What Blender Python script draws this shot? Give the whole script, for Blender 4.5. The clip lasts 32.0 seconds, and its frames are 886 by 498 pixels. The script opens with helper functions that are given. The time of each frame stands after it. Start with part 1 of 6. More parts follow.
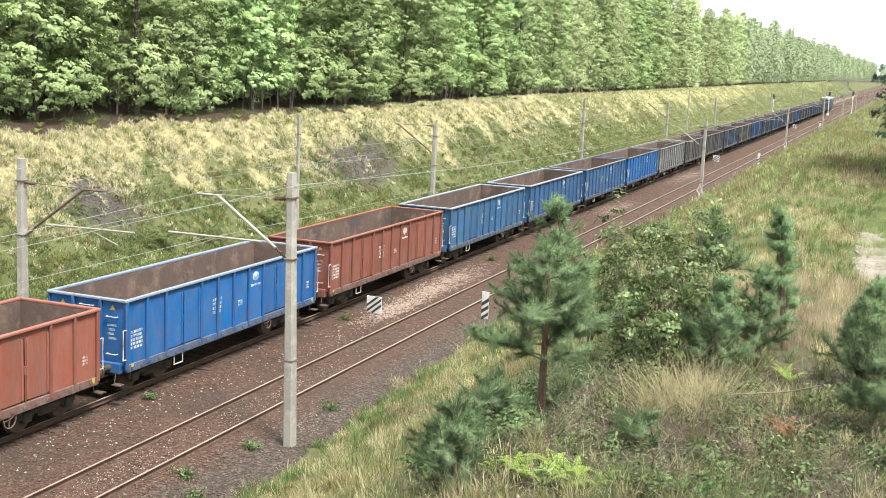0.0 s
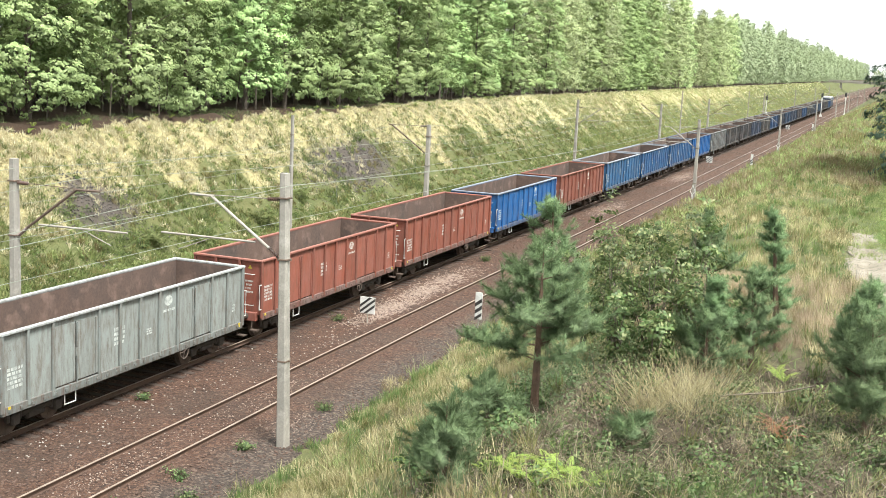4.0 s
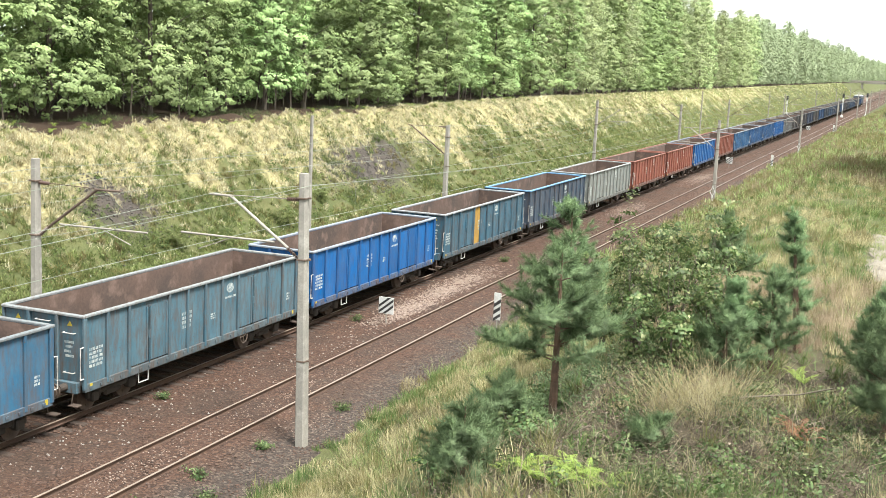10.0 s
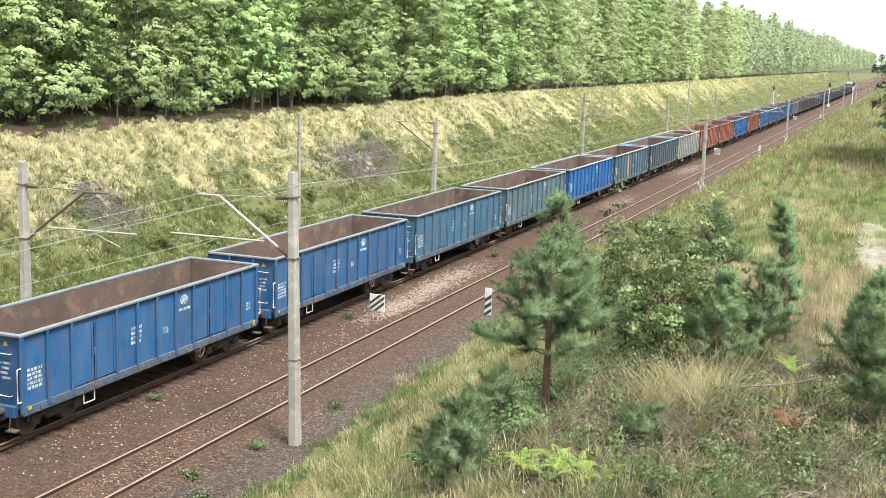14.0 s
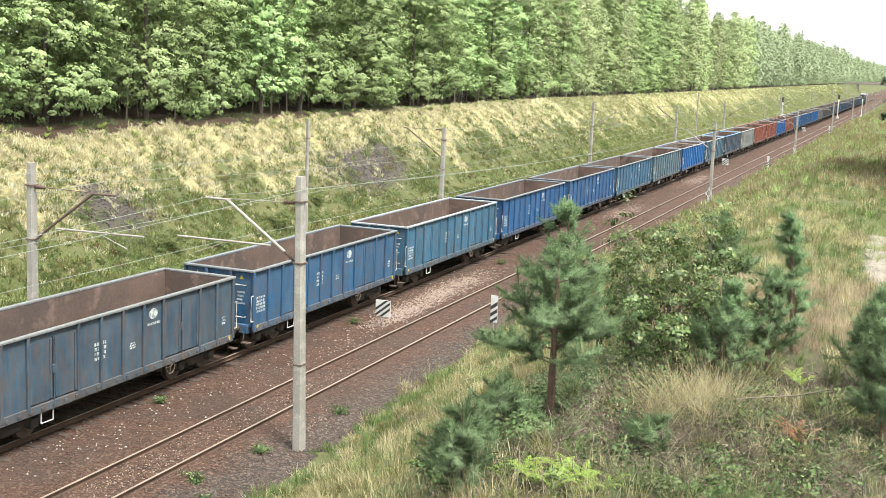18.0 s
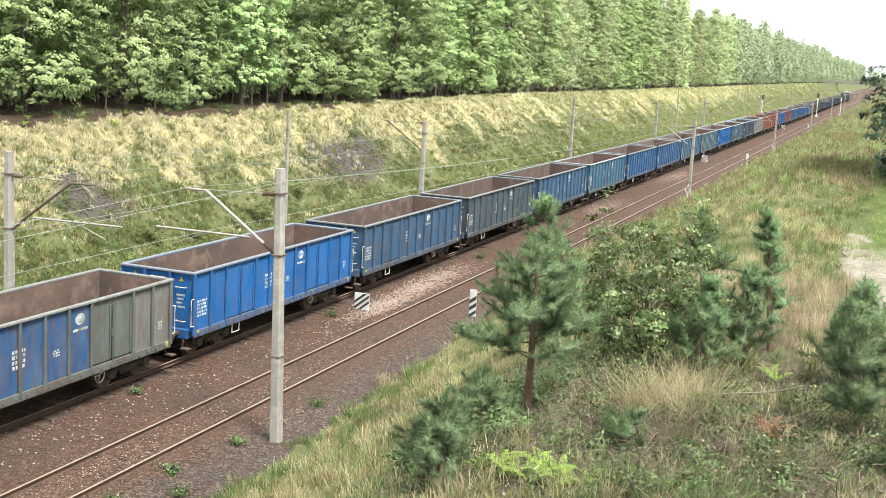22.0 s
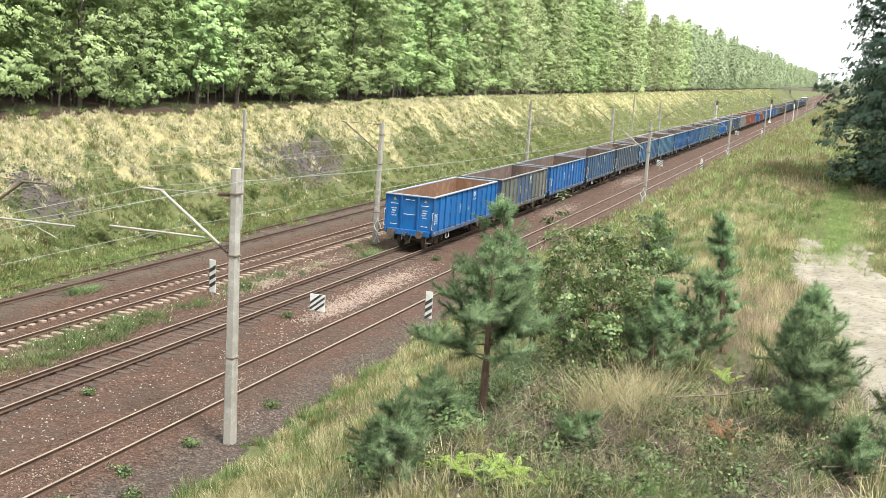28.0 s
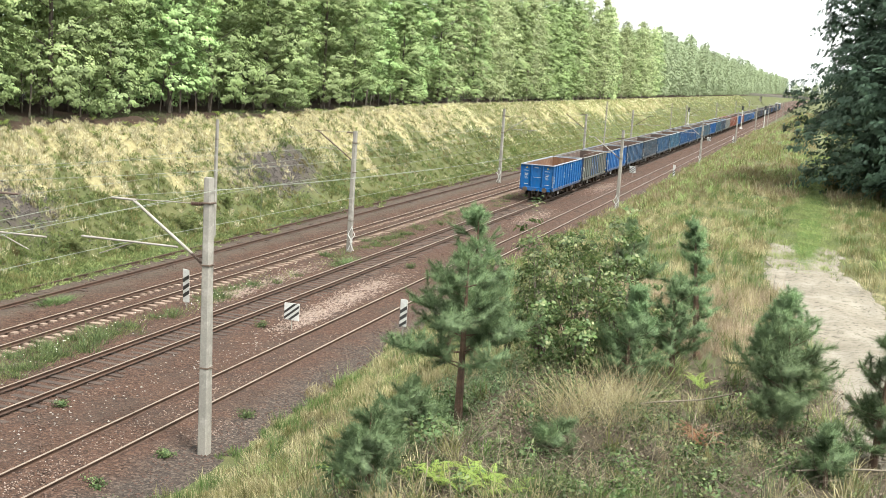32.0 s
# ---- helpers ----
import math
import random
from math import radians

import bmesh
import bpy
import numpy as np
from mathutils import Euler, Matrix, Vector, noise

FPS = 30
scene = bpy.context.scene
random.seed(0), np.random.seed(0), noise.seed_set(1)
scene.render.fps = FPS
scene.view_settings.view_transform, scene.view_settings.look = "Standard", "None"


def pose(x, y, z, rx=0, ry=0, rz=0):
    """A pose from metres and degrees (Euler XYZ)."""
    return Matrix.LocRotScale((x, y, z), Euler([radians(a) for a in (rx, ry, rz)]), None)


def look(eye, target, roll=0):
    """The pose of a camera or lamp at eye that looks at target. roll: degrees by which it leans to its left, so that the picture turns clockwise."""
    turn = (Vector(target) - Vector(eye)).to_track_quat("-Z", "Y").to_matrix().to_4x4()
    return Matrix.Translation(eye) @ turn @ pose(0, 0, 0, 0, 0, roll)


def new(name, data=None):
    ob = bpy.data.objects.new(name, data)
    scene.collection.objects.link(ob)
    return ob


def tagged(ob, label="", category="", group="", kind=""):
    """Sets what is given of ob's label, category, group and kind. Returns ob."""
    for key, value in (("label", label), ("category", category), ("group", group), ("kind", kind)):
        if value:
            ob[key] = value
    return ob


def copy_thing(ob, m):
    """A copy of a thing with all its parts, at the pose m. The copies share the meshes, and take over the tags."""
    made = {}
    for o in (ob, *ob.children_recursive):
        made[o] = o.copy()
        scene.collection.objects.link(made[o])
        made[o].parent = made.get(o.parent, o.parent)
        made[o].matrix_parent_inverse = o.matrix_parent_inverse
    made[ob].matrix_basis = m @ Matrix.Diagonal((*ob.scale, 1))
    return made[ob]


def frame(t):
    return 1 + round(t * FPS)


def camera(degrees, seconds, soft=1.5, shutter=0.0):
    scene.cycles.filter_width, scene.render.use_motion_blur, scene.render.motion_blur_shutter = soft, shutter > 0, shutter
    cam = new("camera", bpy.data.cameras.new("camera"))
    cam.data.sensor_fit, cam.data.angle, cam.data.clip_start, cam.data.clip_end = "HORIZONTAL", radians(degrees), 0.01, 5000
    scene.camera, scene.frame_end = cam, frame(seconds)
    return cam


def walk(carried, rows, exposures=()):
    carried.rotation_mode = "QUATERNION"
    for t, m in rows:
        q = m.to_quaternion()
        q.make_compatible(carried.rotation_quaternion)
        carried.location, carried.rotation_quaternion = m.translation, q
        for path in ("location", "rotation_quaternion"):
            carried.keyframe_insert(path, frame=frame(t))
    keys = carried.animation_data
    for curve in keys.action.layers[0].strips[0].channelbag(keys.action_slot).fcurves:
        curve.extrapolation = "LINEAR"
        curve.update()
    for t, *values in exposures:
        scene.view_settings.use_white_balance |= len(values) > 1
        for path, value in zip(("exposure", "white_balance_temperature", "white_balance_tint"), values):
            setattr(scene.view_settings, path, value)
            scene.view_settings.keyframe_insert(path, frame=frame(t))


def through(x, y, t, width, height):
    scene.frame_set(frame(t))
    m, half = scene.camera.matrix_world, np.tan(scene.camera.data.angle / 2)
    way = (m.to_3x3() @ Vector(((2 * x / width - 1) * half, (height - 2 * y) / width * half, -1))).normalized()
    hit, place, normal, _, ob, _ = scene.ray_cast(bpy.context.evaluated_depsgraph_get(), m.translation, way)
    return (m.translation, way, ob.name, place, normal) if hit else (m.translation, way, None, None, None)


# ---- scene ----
from collections import defaultdict

# ---------------------------------------------------------------- camera
EYE = (0.0, 0.0, 11.14)
cam = camera(40.98, 32.0, soft=0.6)


def aim(yaw, pitch, roll):
    a, b = radians(yaw), radians(pitch)
    way = (-math.sin(a) * math.cos(b), math.cos(a) * math.cos(b), math.sin(b))
    return look(EYE, [e + 10 * w for e, w in zip(EYE, way)], roll)


walk(cam, [(t, aim(*turn)) for t, *turn in (
    (0.0, 21.07, -9.27, 2.65), (0.5, 21.06, -9.30, 2.70), (1.0, 20.92, -9.29, 2.76), (1.5, 20.65, -9.30, 2.84), (2.0, 20.74, -9.22, 2.88), (2.5,
    20.65, -9.18, 2.76), (3.0, 20.72, -9.25, 2.80), (3.5, 20.72, -9.24, 2.71), (5.5, 20.91, -9.17, 2.93), (6.0, 21.01, -9.25, 2.80), (6.5, 21.03,
    -9.21, 2.81), (7.0, 21.08, -9.26, 2.83), (7.5, 21.13, -9.17, 2.93), (8.0, 21.35, -9.30, 2.94), (8.5, 21.33, -9.50, 2.98), (9.0, 21.44, -9.58,
    3.04), (9.5, 21.42, -9.43, 2.99), (10.0, 21.67, -9.25, 2.74), (10.5, 21.55, -9.05, 2.56), (11.0, 21.66, -8.98, 2.30), (11.5, 21.83, -8.91, 2.13),
    (12.0, 21.70, -9.03, 2.12), (12.5, 21.73, -9.00, 1.91), (13.0, 21.63, -9.02, 1.79), (13.5, 21.34, -9.33, 1.96), (14.0, 21.17, -9.42, 1.77), (14.5,
    21.39, -9.48, 1.55), (16.5, 21.44, -9.54, 1.90), (17.0, 21.42, -9.25, 2.41), (17.5, 21.40, -9.08, 2.61), (18.0, 21.51, -9.11, 2.52), (18.5, 21.31,
    -9.12, 2.65), (19.0, 21.34, -9.29, 2.64), (19.5, 21.28, -9.37, 2.80), (20.0, 21.06, -9.46, 3.09), (20.5, 20.88, -9.41, 3.22), (21.0, 20.51, -9.42,
    3.43), (21.5, 20.65, -9.38, 3.25), (22.0, 20.49, -9.37, 3.30), (22.5, 20.44, -9.56, 3.45), (23.0, 20.44, -9.60, 3.69), (23.5, 20.30, -9.64, 3.78),
    (24.0, 19.84, -9.57, 3.91), (24.5, 20.06, -9.50, 3.84), (25.0, 19.66, -9.45, 3.85), (25.5, 19.58, -9.47, 3.81), (26.0, 19.37, -9.39, 3.94), (26.5,
    18.96, -9.25, 4.04), (28.5, 18.28, -9.07, 4.01), (29.0, 18.22, -8.87, 3.91), (29.5, 17.71, -8.80, 4.19), (30.0, 17.56, -8.77, 4.15), (30.5, 17.40,
    -8.80, 3.87), (31.0, 17.33, -8.46, 3.81), (31.5, 17.32, -8.65, 3.72), (32.0, 17.13, -8.68, 3.82))], exposures=((0.0, 1.46, 6350, 6), (24.0, 1.46, 6350, 6), (32.0, 1.33, 6350, 6)))

# ---------------------------------------------------------------- world and sun
SUN_HEIGHT, SUN_AZIMUTH = 60, 120          # degrees; azimuth from +y towards +x
world = bpy.data.worlds.new("sky")
scene.world = world
world.use_nodes = True
wn, wl = world.node_tree.nodes, world.node_tree.links
sky = wn.new("ShaderNodeTexSky")
sky.sky_type, sky.sun_disc = "NISHITA", False
sky.sun_elevation, sky.sun_rotation = radians(SUN_HEIGHT), radians(SUN_AZIMUTH)
sky.air_density, sky.dust_density, sky.ozone_density = 1.0, 5.0, 0.6
haze = wn.new("ShaderNodeMixRGB")
haze.inputs[0].default_value = 0.72
haze.inputs[2].default_value = (13.0, 13.1, 12.8, 1)     # thin bright cloud over the blue
wl.new(sky.outputs[0], haze.inputs[1])
wl.new(haze.outputs[0], wn["Background"].inputs[0])
wn["Background"].inputs[1].default_value = 0.078

sun_data = bpy.data.lights.new("sun", "SUN")
sun_data.energy, sun_data.angle, sun_data.color = 4.2, radians(18), (1.0, 0.955, 0.89)
sun = new("sun", sun_data)
sun.matrix_world = look((0, 0, 0), (-math.sin(radians(SUN_AZIMUTH)) * math.cos(radians(SUN_HEIGHT)),
                                    -math.cos(radians(SUN_AZIMUTH)) * math.cos(radians(SUN_HEIGHT)), -math.sin(radians(SUN_HEIGHT))))

# ---------------------------------------------------------------- materials


class Nodes:
    """A short way to write node trees."""

    def __init__(self, name):
        self.mat = bpy.data.materials.new(name)
        self.mat.use_nodes = True
        self.n, self.l = self.mat.node_tree.nodes, self.mat.node_tree.links
        self.bsdf = self.n["Principled BSDF"]
        self.out = self.n["Material Output"]

    def add(self, kind, **sockets):
        node = self.n.new("ShaderNode" + kind)
        for key, value in sockets.items():
            self.put(node.inputs[key.replace("_", " ")], value)
        return node

    def put(self, socket, value):
        if isinstance(value, bpy.types.NodeSocket):
            self.l.new(value, socket)
        elif isinstance(value, tuple) and len(value) == 3 and socket.type == "RGBA":
            socket.default_value = (*value, 1)
        else:
            socket.default_value = value

    def noise(self, where, scale, detail=4, rough=0.6):
        return self.add("TexNoise", Vector=where, Scale=scale, Detail=detail, Roughness=rough).outputs["Fac"]

    def ramp(self, fac, *stops):
        node = self.n.new("ShaderNodeValToRGB")
        self.l.new(fac, node.inputs[0])
        e = node.color_ramp.elements
        while len(e) < len(stops):
            e.new(0.5)
        for el, (p, c) in zip(e, stops):
            el.position = p
            el.color = (c, c, c, 1) if isinstance(c, (int, float)) else (*c, 1)
        return node.outputs[0]

    def mix(self, fac, a, b, how="MIX"):
        node = self.n.new("ShaderNodeMixRGB")
        node.blend_type = how
        for s, v in zip(node.inputs, (fac, a, b)):
            self.put(s, v)
        return node.outputs[0]

    def math(self, how, a, b=0.0):
        node = self.n.new("ShaderNodeMath")
        node.operation = how
        self.put(node.inputs[0], a), self.put(node.inputs[1], b)
        return node.outputs[0]

    def bump(self, height, strength, distance):
        return self.add("Bump", Height=height, Strength=strength, Distance=distance).outputs[0]

    def finish(self, colour, rough=0.8, metal=0.0, normal=None, specular=0.5):
        self.put(self.bsdf.inputs["Base Color"], colour)
        self.put(self.bsdf.inputs["Roughness"], rough)
        self.put(self.bsdf.inputs["Metallic"], metal)
        self.put(self.bsdf.inputs["Specular IOR Level"], specular)
        if normal is not None:
            self.put(self.bsdf.inputs["Normal"], normal)
        return self.mat


def surface(name, a, b, scale, fine, rough=0.85, bump=0.4, dist=0.02, metal=0.0, fixed=False, c=None):
    """Two colours mixed by a coarse and a fine noise, with relief. fixed: the pattern rides on the object."""
    k = Nodes(name)
    if fixed:
        where = k.add("TexCoord").outputs["Object"]
        rnd = k.add("ObjectInfo").outputs["Random"]
        shift = k.add("VectorMath")
        k.put(shift.inputs[0], where)
        k.put(shift.inputs[1], k.math("MULTIPLY", rnd, 37.0))
        where = shift.outputs[0]
    else:
        where = k.add("NewGeometry").outputs["Position"]
    big = k.ramp(k.noise(where, scale), (0.35, 0.0), (0.65, 1.0))
    small = k.noise(where, fine, 6, 0.7)
    colour = k.mix(big, a, b)
    if c:
        colour = k.mix(k.ramp(k.noise(where, scale * 2.7, 3), (0.52, 0.0), (0.66, 1.0)), colour, c)
    colour = k.mix(0.55, colour, k.ramp(small, (0.25, 0.35), (0.75, 1.0)), "MULTIPLY")
    return k.finish(colour, rough, metal, k.bump(small, bump, dist))


def leafy(name, stops, through=0.35, rough=0.6, patch=0.0, other=None, vary=0.5, deep=0.5):
    """Leaves: a colour for each leaf and a shift for each plant, some light through them."""
    k = Nodes(name)
    island = k.add("NewGeometry").outputs["Random Per Island"]
    own = k.add("ObjectInfo").outputs["Random"]
    colour = k.ramp(island, *stops)
    shift = k.add("HueSaturation", Color=colour, Hue=k.math("ADD", k.math("MULTIPLY", own, 0.026), 0.483), Saturation=0.92,
                  Value=k.math("ADD", k.math("MULTIPLY", own, vary), 1.01 - vary / 2)).outputs[0]
    if patch:          # lighter and darker stretches
        where = k.add("NewGeometry").outputs["Position"]
        field = k.noise(where, patch, 3, 0.55)
        if other:
            shift = k.mix(k.ramp(field, (0.42, 0.0), (0.62, 0.8)), shift, other)
        shift = k.mix(1.0, shift, k.ramp(k.noise(where, patch * 2.3, 4), (0.3, deep), (0.7, 1.22)), "MULTIPLY")
    k.finish(shift, rough, specular=0.3)
    tr = k.add("BsdfTranslucent", Color=shift).outputs[0]
    m = k.add("MixShader", Fac=through)
    k.put(m.inputs[1], k.bsdf.outputs[0]), k.put(m.inputs[2], tr)
    k.l.new(m.outputs[0], k.out.inputs[0])
    return k.mat


def wagon_paint(name, rough=0.5):
    """Painted steel, worn and dusty: the colour and (as alpha) the amount of dirt belong to each part."""
    k = Nodes(name)
    info = k.add("ObjectInfo")
    shift = k.add("VectorMath")
    k.put(shift.inputs[0], k.add("TexCoord").outputs["Object"])
    k.put(shift.inputs[1], k.math("MULTIPLY", info.outputs["Random"], 53.0))
    where = shift.outputs[0]
    tall = k.add("Mapping", Vector=where)
    tall.inputs["Scale"].default_value = (1.0, 1.0, 0.22)
    streak = k.noise(tall.outputs[0], 5.5, 6, 0.72)
    blot = k.noise(where, 1.1, 4, 0.6)
    colour = info.outputs["Color"]
    colour = k.mix(k.math("MULTIPLY", k.ramp(blot, (0.35, 0.0), (0.7, 1.0)), info.outputs["Alpha"]), colour, k.mix(0.16, colour, (0.24, 0.27, 0.28)))     # chalked paint
    dirt = k.math("MULTIPLY", k.ramp(streak, (0.42, 0.0), (0.7, 1.0)), info.outputs["Alpha"])
    wash = k.ramp(k.noise(tall.outputs[0], 2.1, 5, 0.7), (0.42, 0.0), (0.7, 0.35))
    colour = k.mix(k.math("MULTIPLY", wash, info.outputs["Alpha"]), colour, k.mix(0.5, colour, (0.2, 0.235, 0.24)))     # pale run-off
    colour = k.mix(dirt, colour, (0.09, 0.062, 0.048))
    chips = k.math("MULTIPLY", k.ramp(k.noise(where, 17, 5, 0.75), (0.6, 0.0), (0.68, 1.0)), info.outputs["Alpha"])
    colour = k.mix(chips, colour, (0.1, 0.046, 0.028))
    dents = k.noise(where, 2.3, 2)
    return k.finish(colour, k.math("ADD", k.math("MULTIPLY", dirt, 0.35), rough), 0.0, k.bump(dents, 0.25, 0.05), 0.12)


def soil_material():
    """Grassy soil, with bare sand, brown litter, dark slag, straw and leaf litter where the sheet's attributes say so.
    The leaf litter's colour includes the forest's shade.
    """
    k = Nodes("cutting_soil")
    where = k.add("NewGeometry").outputs["Position"]
    fine = k.noise(where, 7, 6, 0.7)
    colour = k.mix(k.ramp(k.noise(where, 0.45), (0.35, 0.0), (0.65, 1.0)), (0.10, 0.10, 0.042), (0.065, 0.08, 0.03))
    edge = k.math("MULTIPLY", k.math("SUBTRACT", k.noise(where, 2.2, 5, 0.7), 0.5), 1.1)
    # leaf_litter: brown forest floor, painted darker for the shade under the crowns
    for name, one, two in (("straw", (0.31, 0.275, 0.15), (0.2, 0.18, 0.088)), ("slag", (0.045, 0.04, 0.037), (0.085, 0.07, 0.058)), ("litter", (0.05, 0.04, 0.027), (0.088, 0.072, 0.048)),
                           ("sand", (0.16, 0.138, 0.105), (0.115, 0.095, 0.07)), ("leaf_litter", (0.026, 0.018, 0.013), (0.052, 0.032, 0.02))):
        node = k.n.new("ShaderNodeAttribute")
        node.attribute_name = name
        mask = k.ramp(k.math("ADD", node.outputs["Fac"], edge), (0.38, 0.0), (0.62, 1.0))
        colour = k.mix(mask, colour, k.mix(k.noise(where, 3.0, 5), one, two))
    colour = k.mix(0.6, colour, k.ramp(fine, (0.25, 0.4), (0.75, 1.15)), "MULTIPLY")
    return k.finish(colour, 0.95, 0.0, k.bump(fine, 0.8, 0.06), 0.2)


SOIL = soil_material()


def ballast_material():
    """Crushed stone under rust dust: every stone has its own tone."""
    k = Nodes("rusty_ballast")
    where = k.add("NewGeometry").outputs["Position"]
    cell = k.add("TexVoronoi", Vector=where, Scale=15.0)
    tone = k.ramp(cell.outputs["Color"], (0.1, (0.02, 0.0122, 0.0088)), (0.5, (0.052, 0.028, 0.0185)), (0.85, (0.1, 0.056, 0.038)), (0.97, (0.2, 0.145, 0.11)))
    dust = k.ramp(k.noise(where, 0.5, 5, 0.65), (0.38, 0.0), (0.66, 0.8))
    colour = k.mix(dust, tone, k.mix(0.5, tone, (0.082, 0.042, 0.027)))
    grey = k.ramp(k.noise(where, 0.3, 3), (0.5, 0.0), (0.62, 0.7))
    colour = k.mix(grey, colour, k.mix(0.6, tone, (0.0459, 0.0336, 0.0262)))
    # grey chippings on the shoulder along the near bank, dirt on the disused side
    across = k.add("SeparateXYZ", Vector=where).outputs[0]
    uneven = k.math("MULTIPLY", k.math("SUBTRACT", k.noise(where, 0.8, 4), 0.5), 2.4)
    side = k.ramp(k.math("ADD", k.math("ADD", across, 17.3), uneven), (0.0, 0.0), (1.0, 0.85))
    grit = k.ramp(cell.outputs["Color"], (0.1, (0.022, 0.0175, 0.0145)), (0.6, (0.054, 0.042, 0.035)), (0.95, (0.13, 0.107, 0.088)))
    colour = k.mix(side, colour, grit)
    dirt = k.ramp(k.math("SUBTRACT", k.math("ADD", -30.6, uneven), across), (0.0, 0.0), (1.0, 0.8))
    colour = k.mix(dirt, colour, k.mix(0.6, grit, (0.075, 0.06, 0.043)))
    height = k.math("ADD", cell.outputs["Distance"], k.noise(where, 40, 3))
    return k.finish(colour, 0.95, 0.0, k.bump(height, 0.9, 0.05), 0.3)


BALLAST = ballast_material()


def sand_material():
    """Trodden sand that turns into short grass where the sheet's attribute says so."""
    k = Nodes("sandy_path")
    where = k.add("NewGeometry").outputs["Position"]
    step = k.noise(where, 5, 5, 0.65)
    node = k.n.new("ShaderNodeAttribute")
    node.attribute_name = "grassed"
    colour = k.mix(k.ramp(k.noise(where, 0.9), (0.35, 0.0), (0.65, 1.0)), (0.215, 0.195, 0.16), (0.155, 0.135, 0.105))
    colour = k.mix(k.ramp(step, (0.36, 0.5), (0.47, 0.0)), colour, (0.09, 0.077, 0.057))
    colour = k.mix(k.ramp(k.noise(where, 8, 4, 0.7), (0.56, 0.0), (0.63, 0.75)), colour, (0.05, 0.043, 0.032))
    green = k.ramp(k.math("ADD", node.outputs["Fac"], k.math("SUBTRACT", k.noise(where, 3.0, 5), 0.5)), (0.35, 0.0), (0.65, 1.0))
    colour = k.mix(green, colour, k.mix(k.noise(where, 14, 4), (0.0435, 0.0754, 0.0145), (0.0696, 0.0986, 0.0261)))
    return k.finish(colour, 0.95, 0.0, k.bump(k.noise(where, 9, 6, 0.7), 0.8, 0.06), 0.2)


SAND = sand_material()
PALE_STONE = surface("pale_gravel", (0.34, 0.27, 0.225), (0.15, 0.1, 0.078), 7, 14, 0.9, 0.5, 0.03)
SLAG_STONE = surface("slag_stone", (0.055, 0.049, 0.046), (0.12, 0.106, 0.098), 6, 18, 0.9, 0.4, 0.02)
WHITE_STONE = surface("white_stone", (0.341, 0.319, 0.292), (0.231, 0.198, 0.171), 4, 20, 0.9, 0.3, 0.01)
BROWN_STONE = surface("brown_stone", (0.0715, 0.0413, 0.0303), (0.116, 0.0743, 0.0578), 9, 20, 0.95, 0.3, 0.01)
CONCRETE = surface("weathered_concrete", (0.279, 0.26, 0.229), (0.211, 0.198, 0.177), 0.9, 18, 0.9, 0.35, 0.01, fixed=True, c=(0.322, 0.304, 0.273))
SLEEPER_CONCRETE = surface("dusty_concrete_sleeper", (0.28, 0.205, 0.16), (0.18, 0.125, 0.094), 1.5, 15, 0.9, 0.4, 0.01)
SLEEPER_WOOD = surface("old_oak_sleeper", (0.0385, 0.0248, 0.0187), (0.066, 0.044, 0.033), 1.5, 18, 0.9, 0.7, 0.015)
# rust, darkened further to paint the shadow lines along the rails
RAIL_SIDE = surface("rusty_rail", (0.05, 0.027, 0.0175), (0.08, 0.042, 0.026), 2, 30, 0.8, 0.3, 0.004)
RAIL_TOP = surface("worn_rail_head", (0.33, 0.265, 0.215), (0.25, 0.19, 0.15), 1.2, 25, 0.42, 0.1, 0.002, metal=0.35)
STEEL_DARK = surface("grimy_dark_steel", (0.027, 0.0228, 0.0198), (0.051, 0.039, 0.0312), 2.2, 16, 0.75, 0.4, 0.01, fixed=True)
STEEL_WHEEL = surface("wheel_steel", (0.08, 0.06, 0.05), (0.13, 0.095, 0.075), 3, 16, 0.6, 0.2, 0.006, metal=0.3, fixed=True)
RUST_STEEL = surface("rusted_arm", (0.125, 0.085, 0.062), (0.085, 0.06, 0.046), 2.5, 20, 0.8, 0.3, 0.006, fixed=True)
GREY_STEEL = surface("galvanised_tube", (0.31, 0.291, 0.26), (0.248, 0.223, 0.192), 2.5, 20, 0.6, 0.2, 0.004, fixed=True)
WIRE = surface("overhead_wire", (0.211, 0.229, 0.186), (0.155, 0.174, 0.136), 0.5, 20, 0.5, 0.0, 0.001)
PORCELAIN = surface("brown_insulator", (0.09, 0.055, 0.042), (0.07, 0.04, 0.032), 5, 20, 0.3, 0.1, 0.002, fixed=True)
SIGN_WHITE = surface("white_enamel", (0.64, 0.64, 0.624), (0.56, 0.56, 0.536), 3, 20, 0.5, 0.1, 0.002, fixed=True)
SIGN_BLACK = surface("black_enamel", (0.02, 0.02, 0.02), (0.04, 0.04, 0.04), 3, 20, 0.5, 0.1, 0.002, fixed=True)
BARK_PINE = surface("pine_bark", (0.09, 0.057, 0.039), (0.144, 0.084, 0.054), 5, 22, 0.95, 1.0, 0.03, fixed=True)
BARK = surface("dark_bark", (0.075, 0.062, 0.05), (0.13, 0.105, 0.08), 2, 14, 0.95, 0.9, 0.03, fixed=True)
BARK_PALE = surface("pale_bark", (0.30, 0.26, 0.21), (0.20, 0.17, 0.13), 2, 14, 0.95, 0.6, 0.02, fixed=True)
TWIG = surface("dead_twig", (0.198, 0.168, 0.126), (0.144, 0.12, 0.09), 5, 30, 0.95, 0.3, 0.005)
PAINT = wagon_paint("wagon_paint")
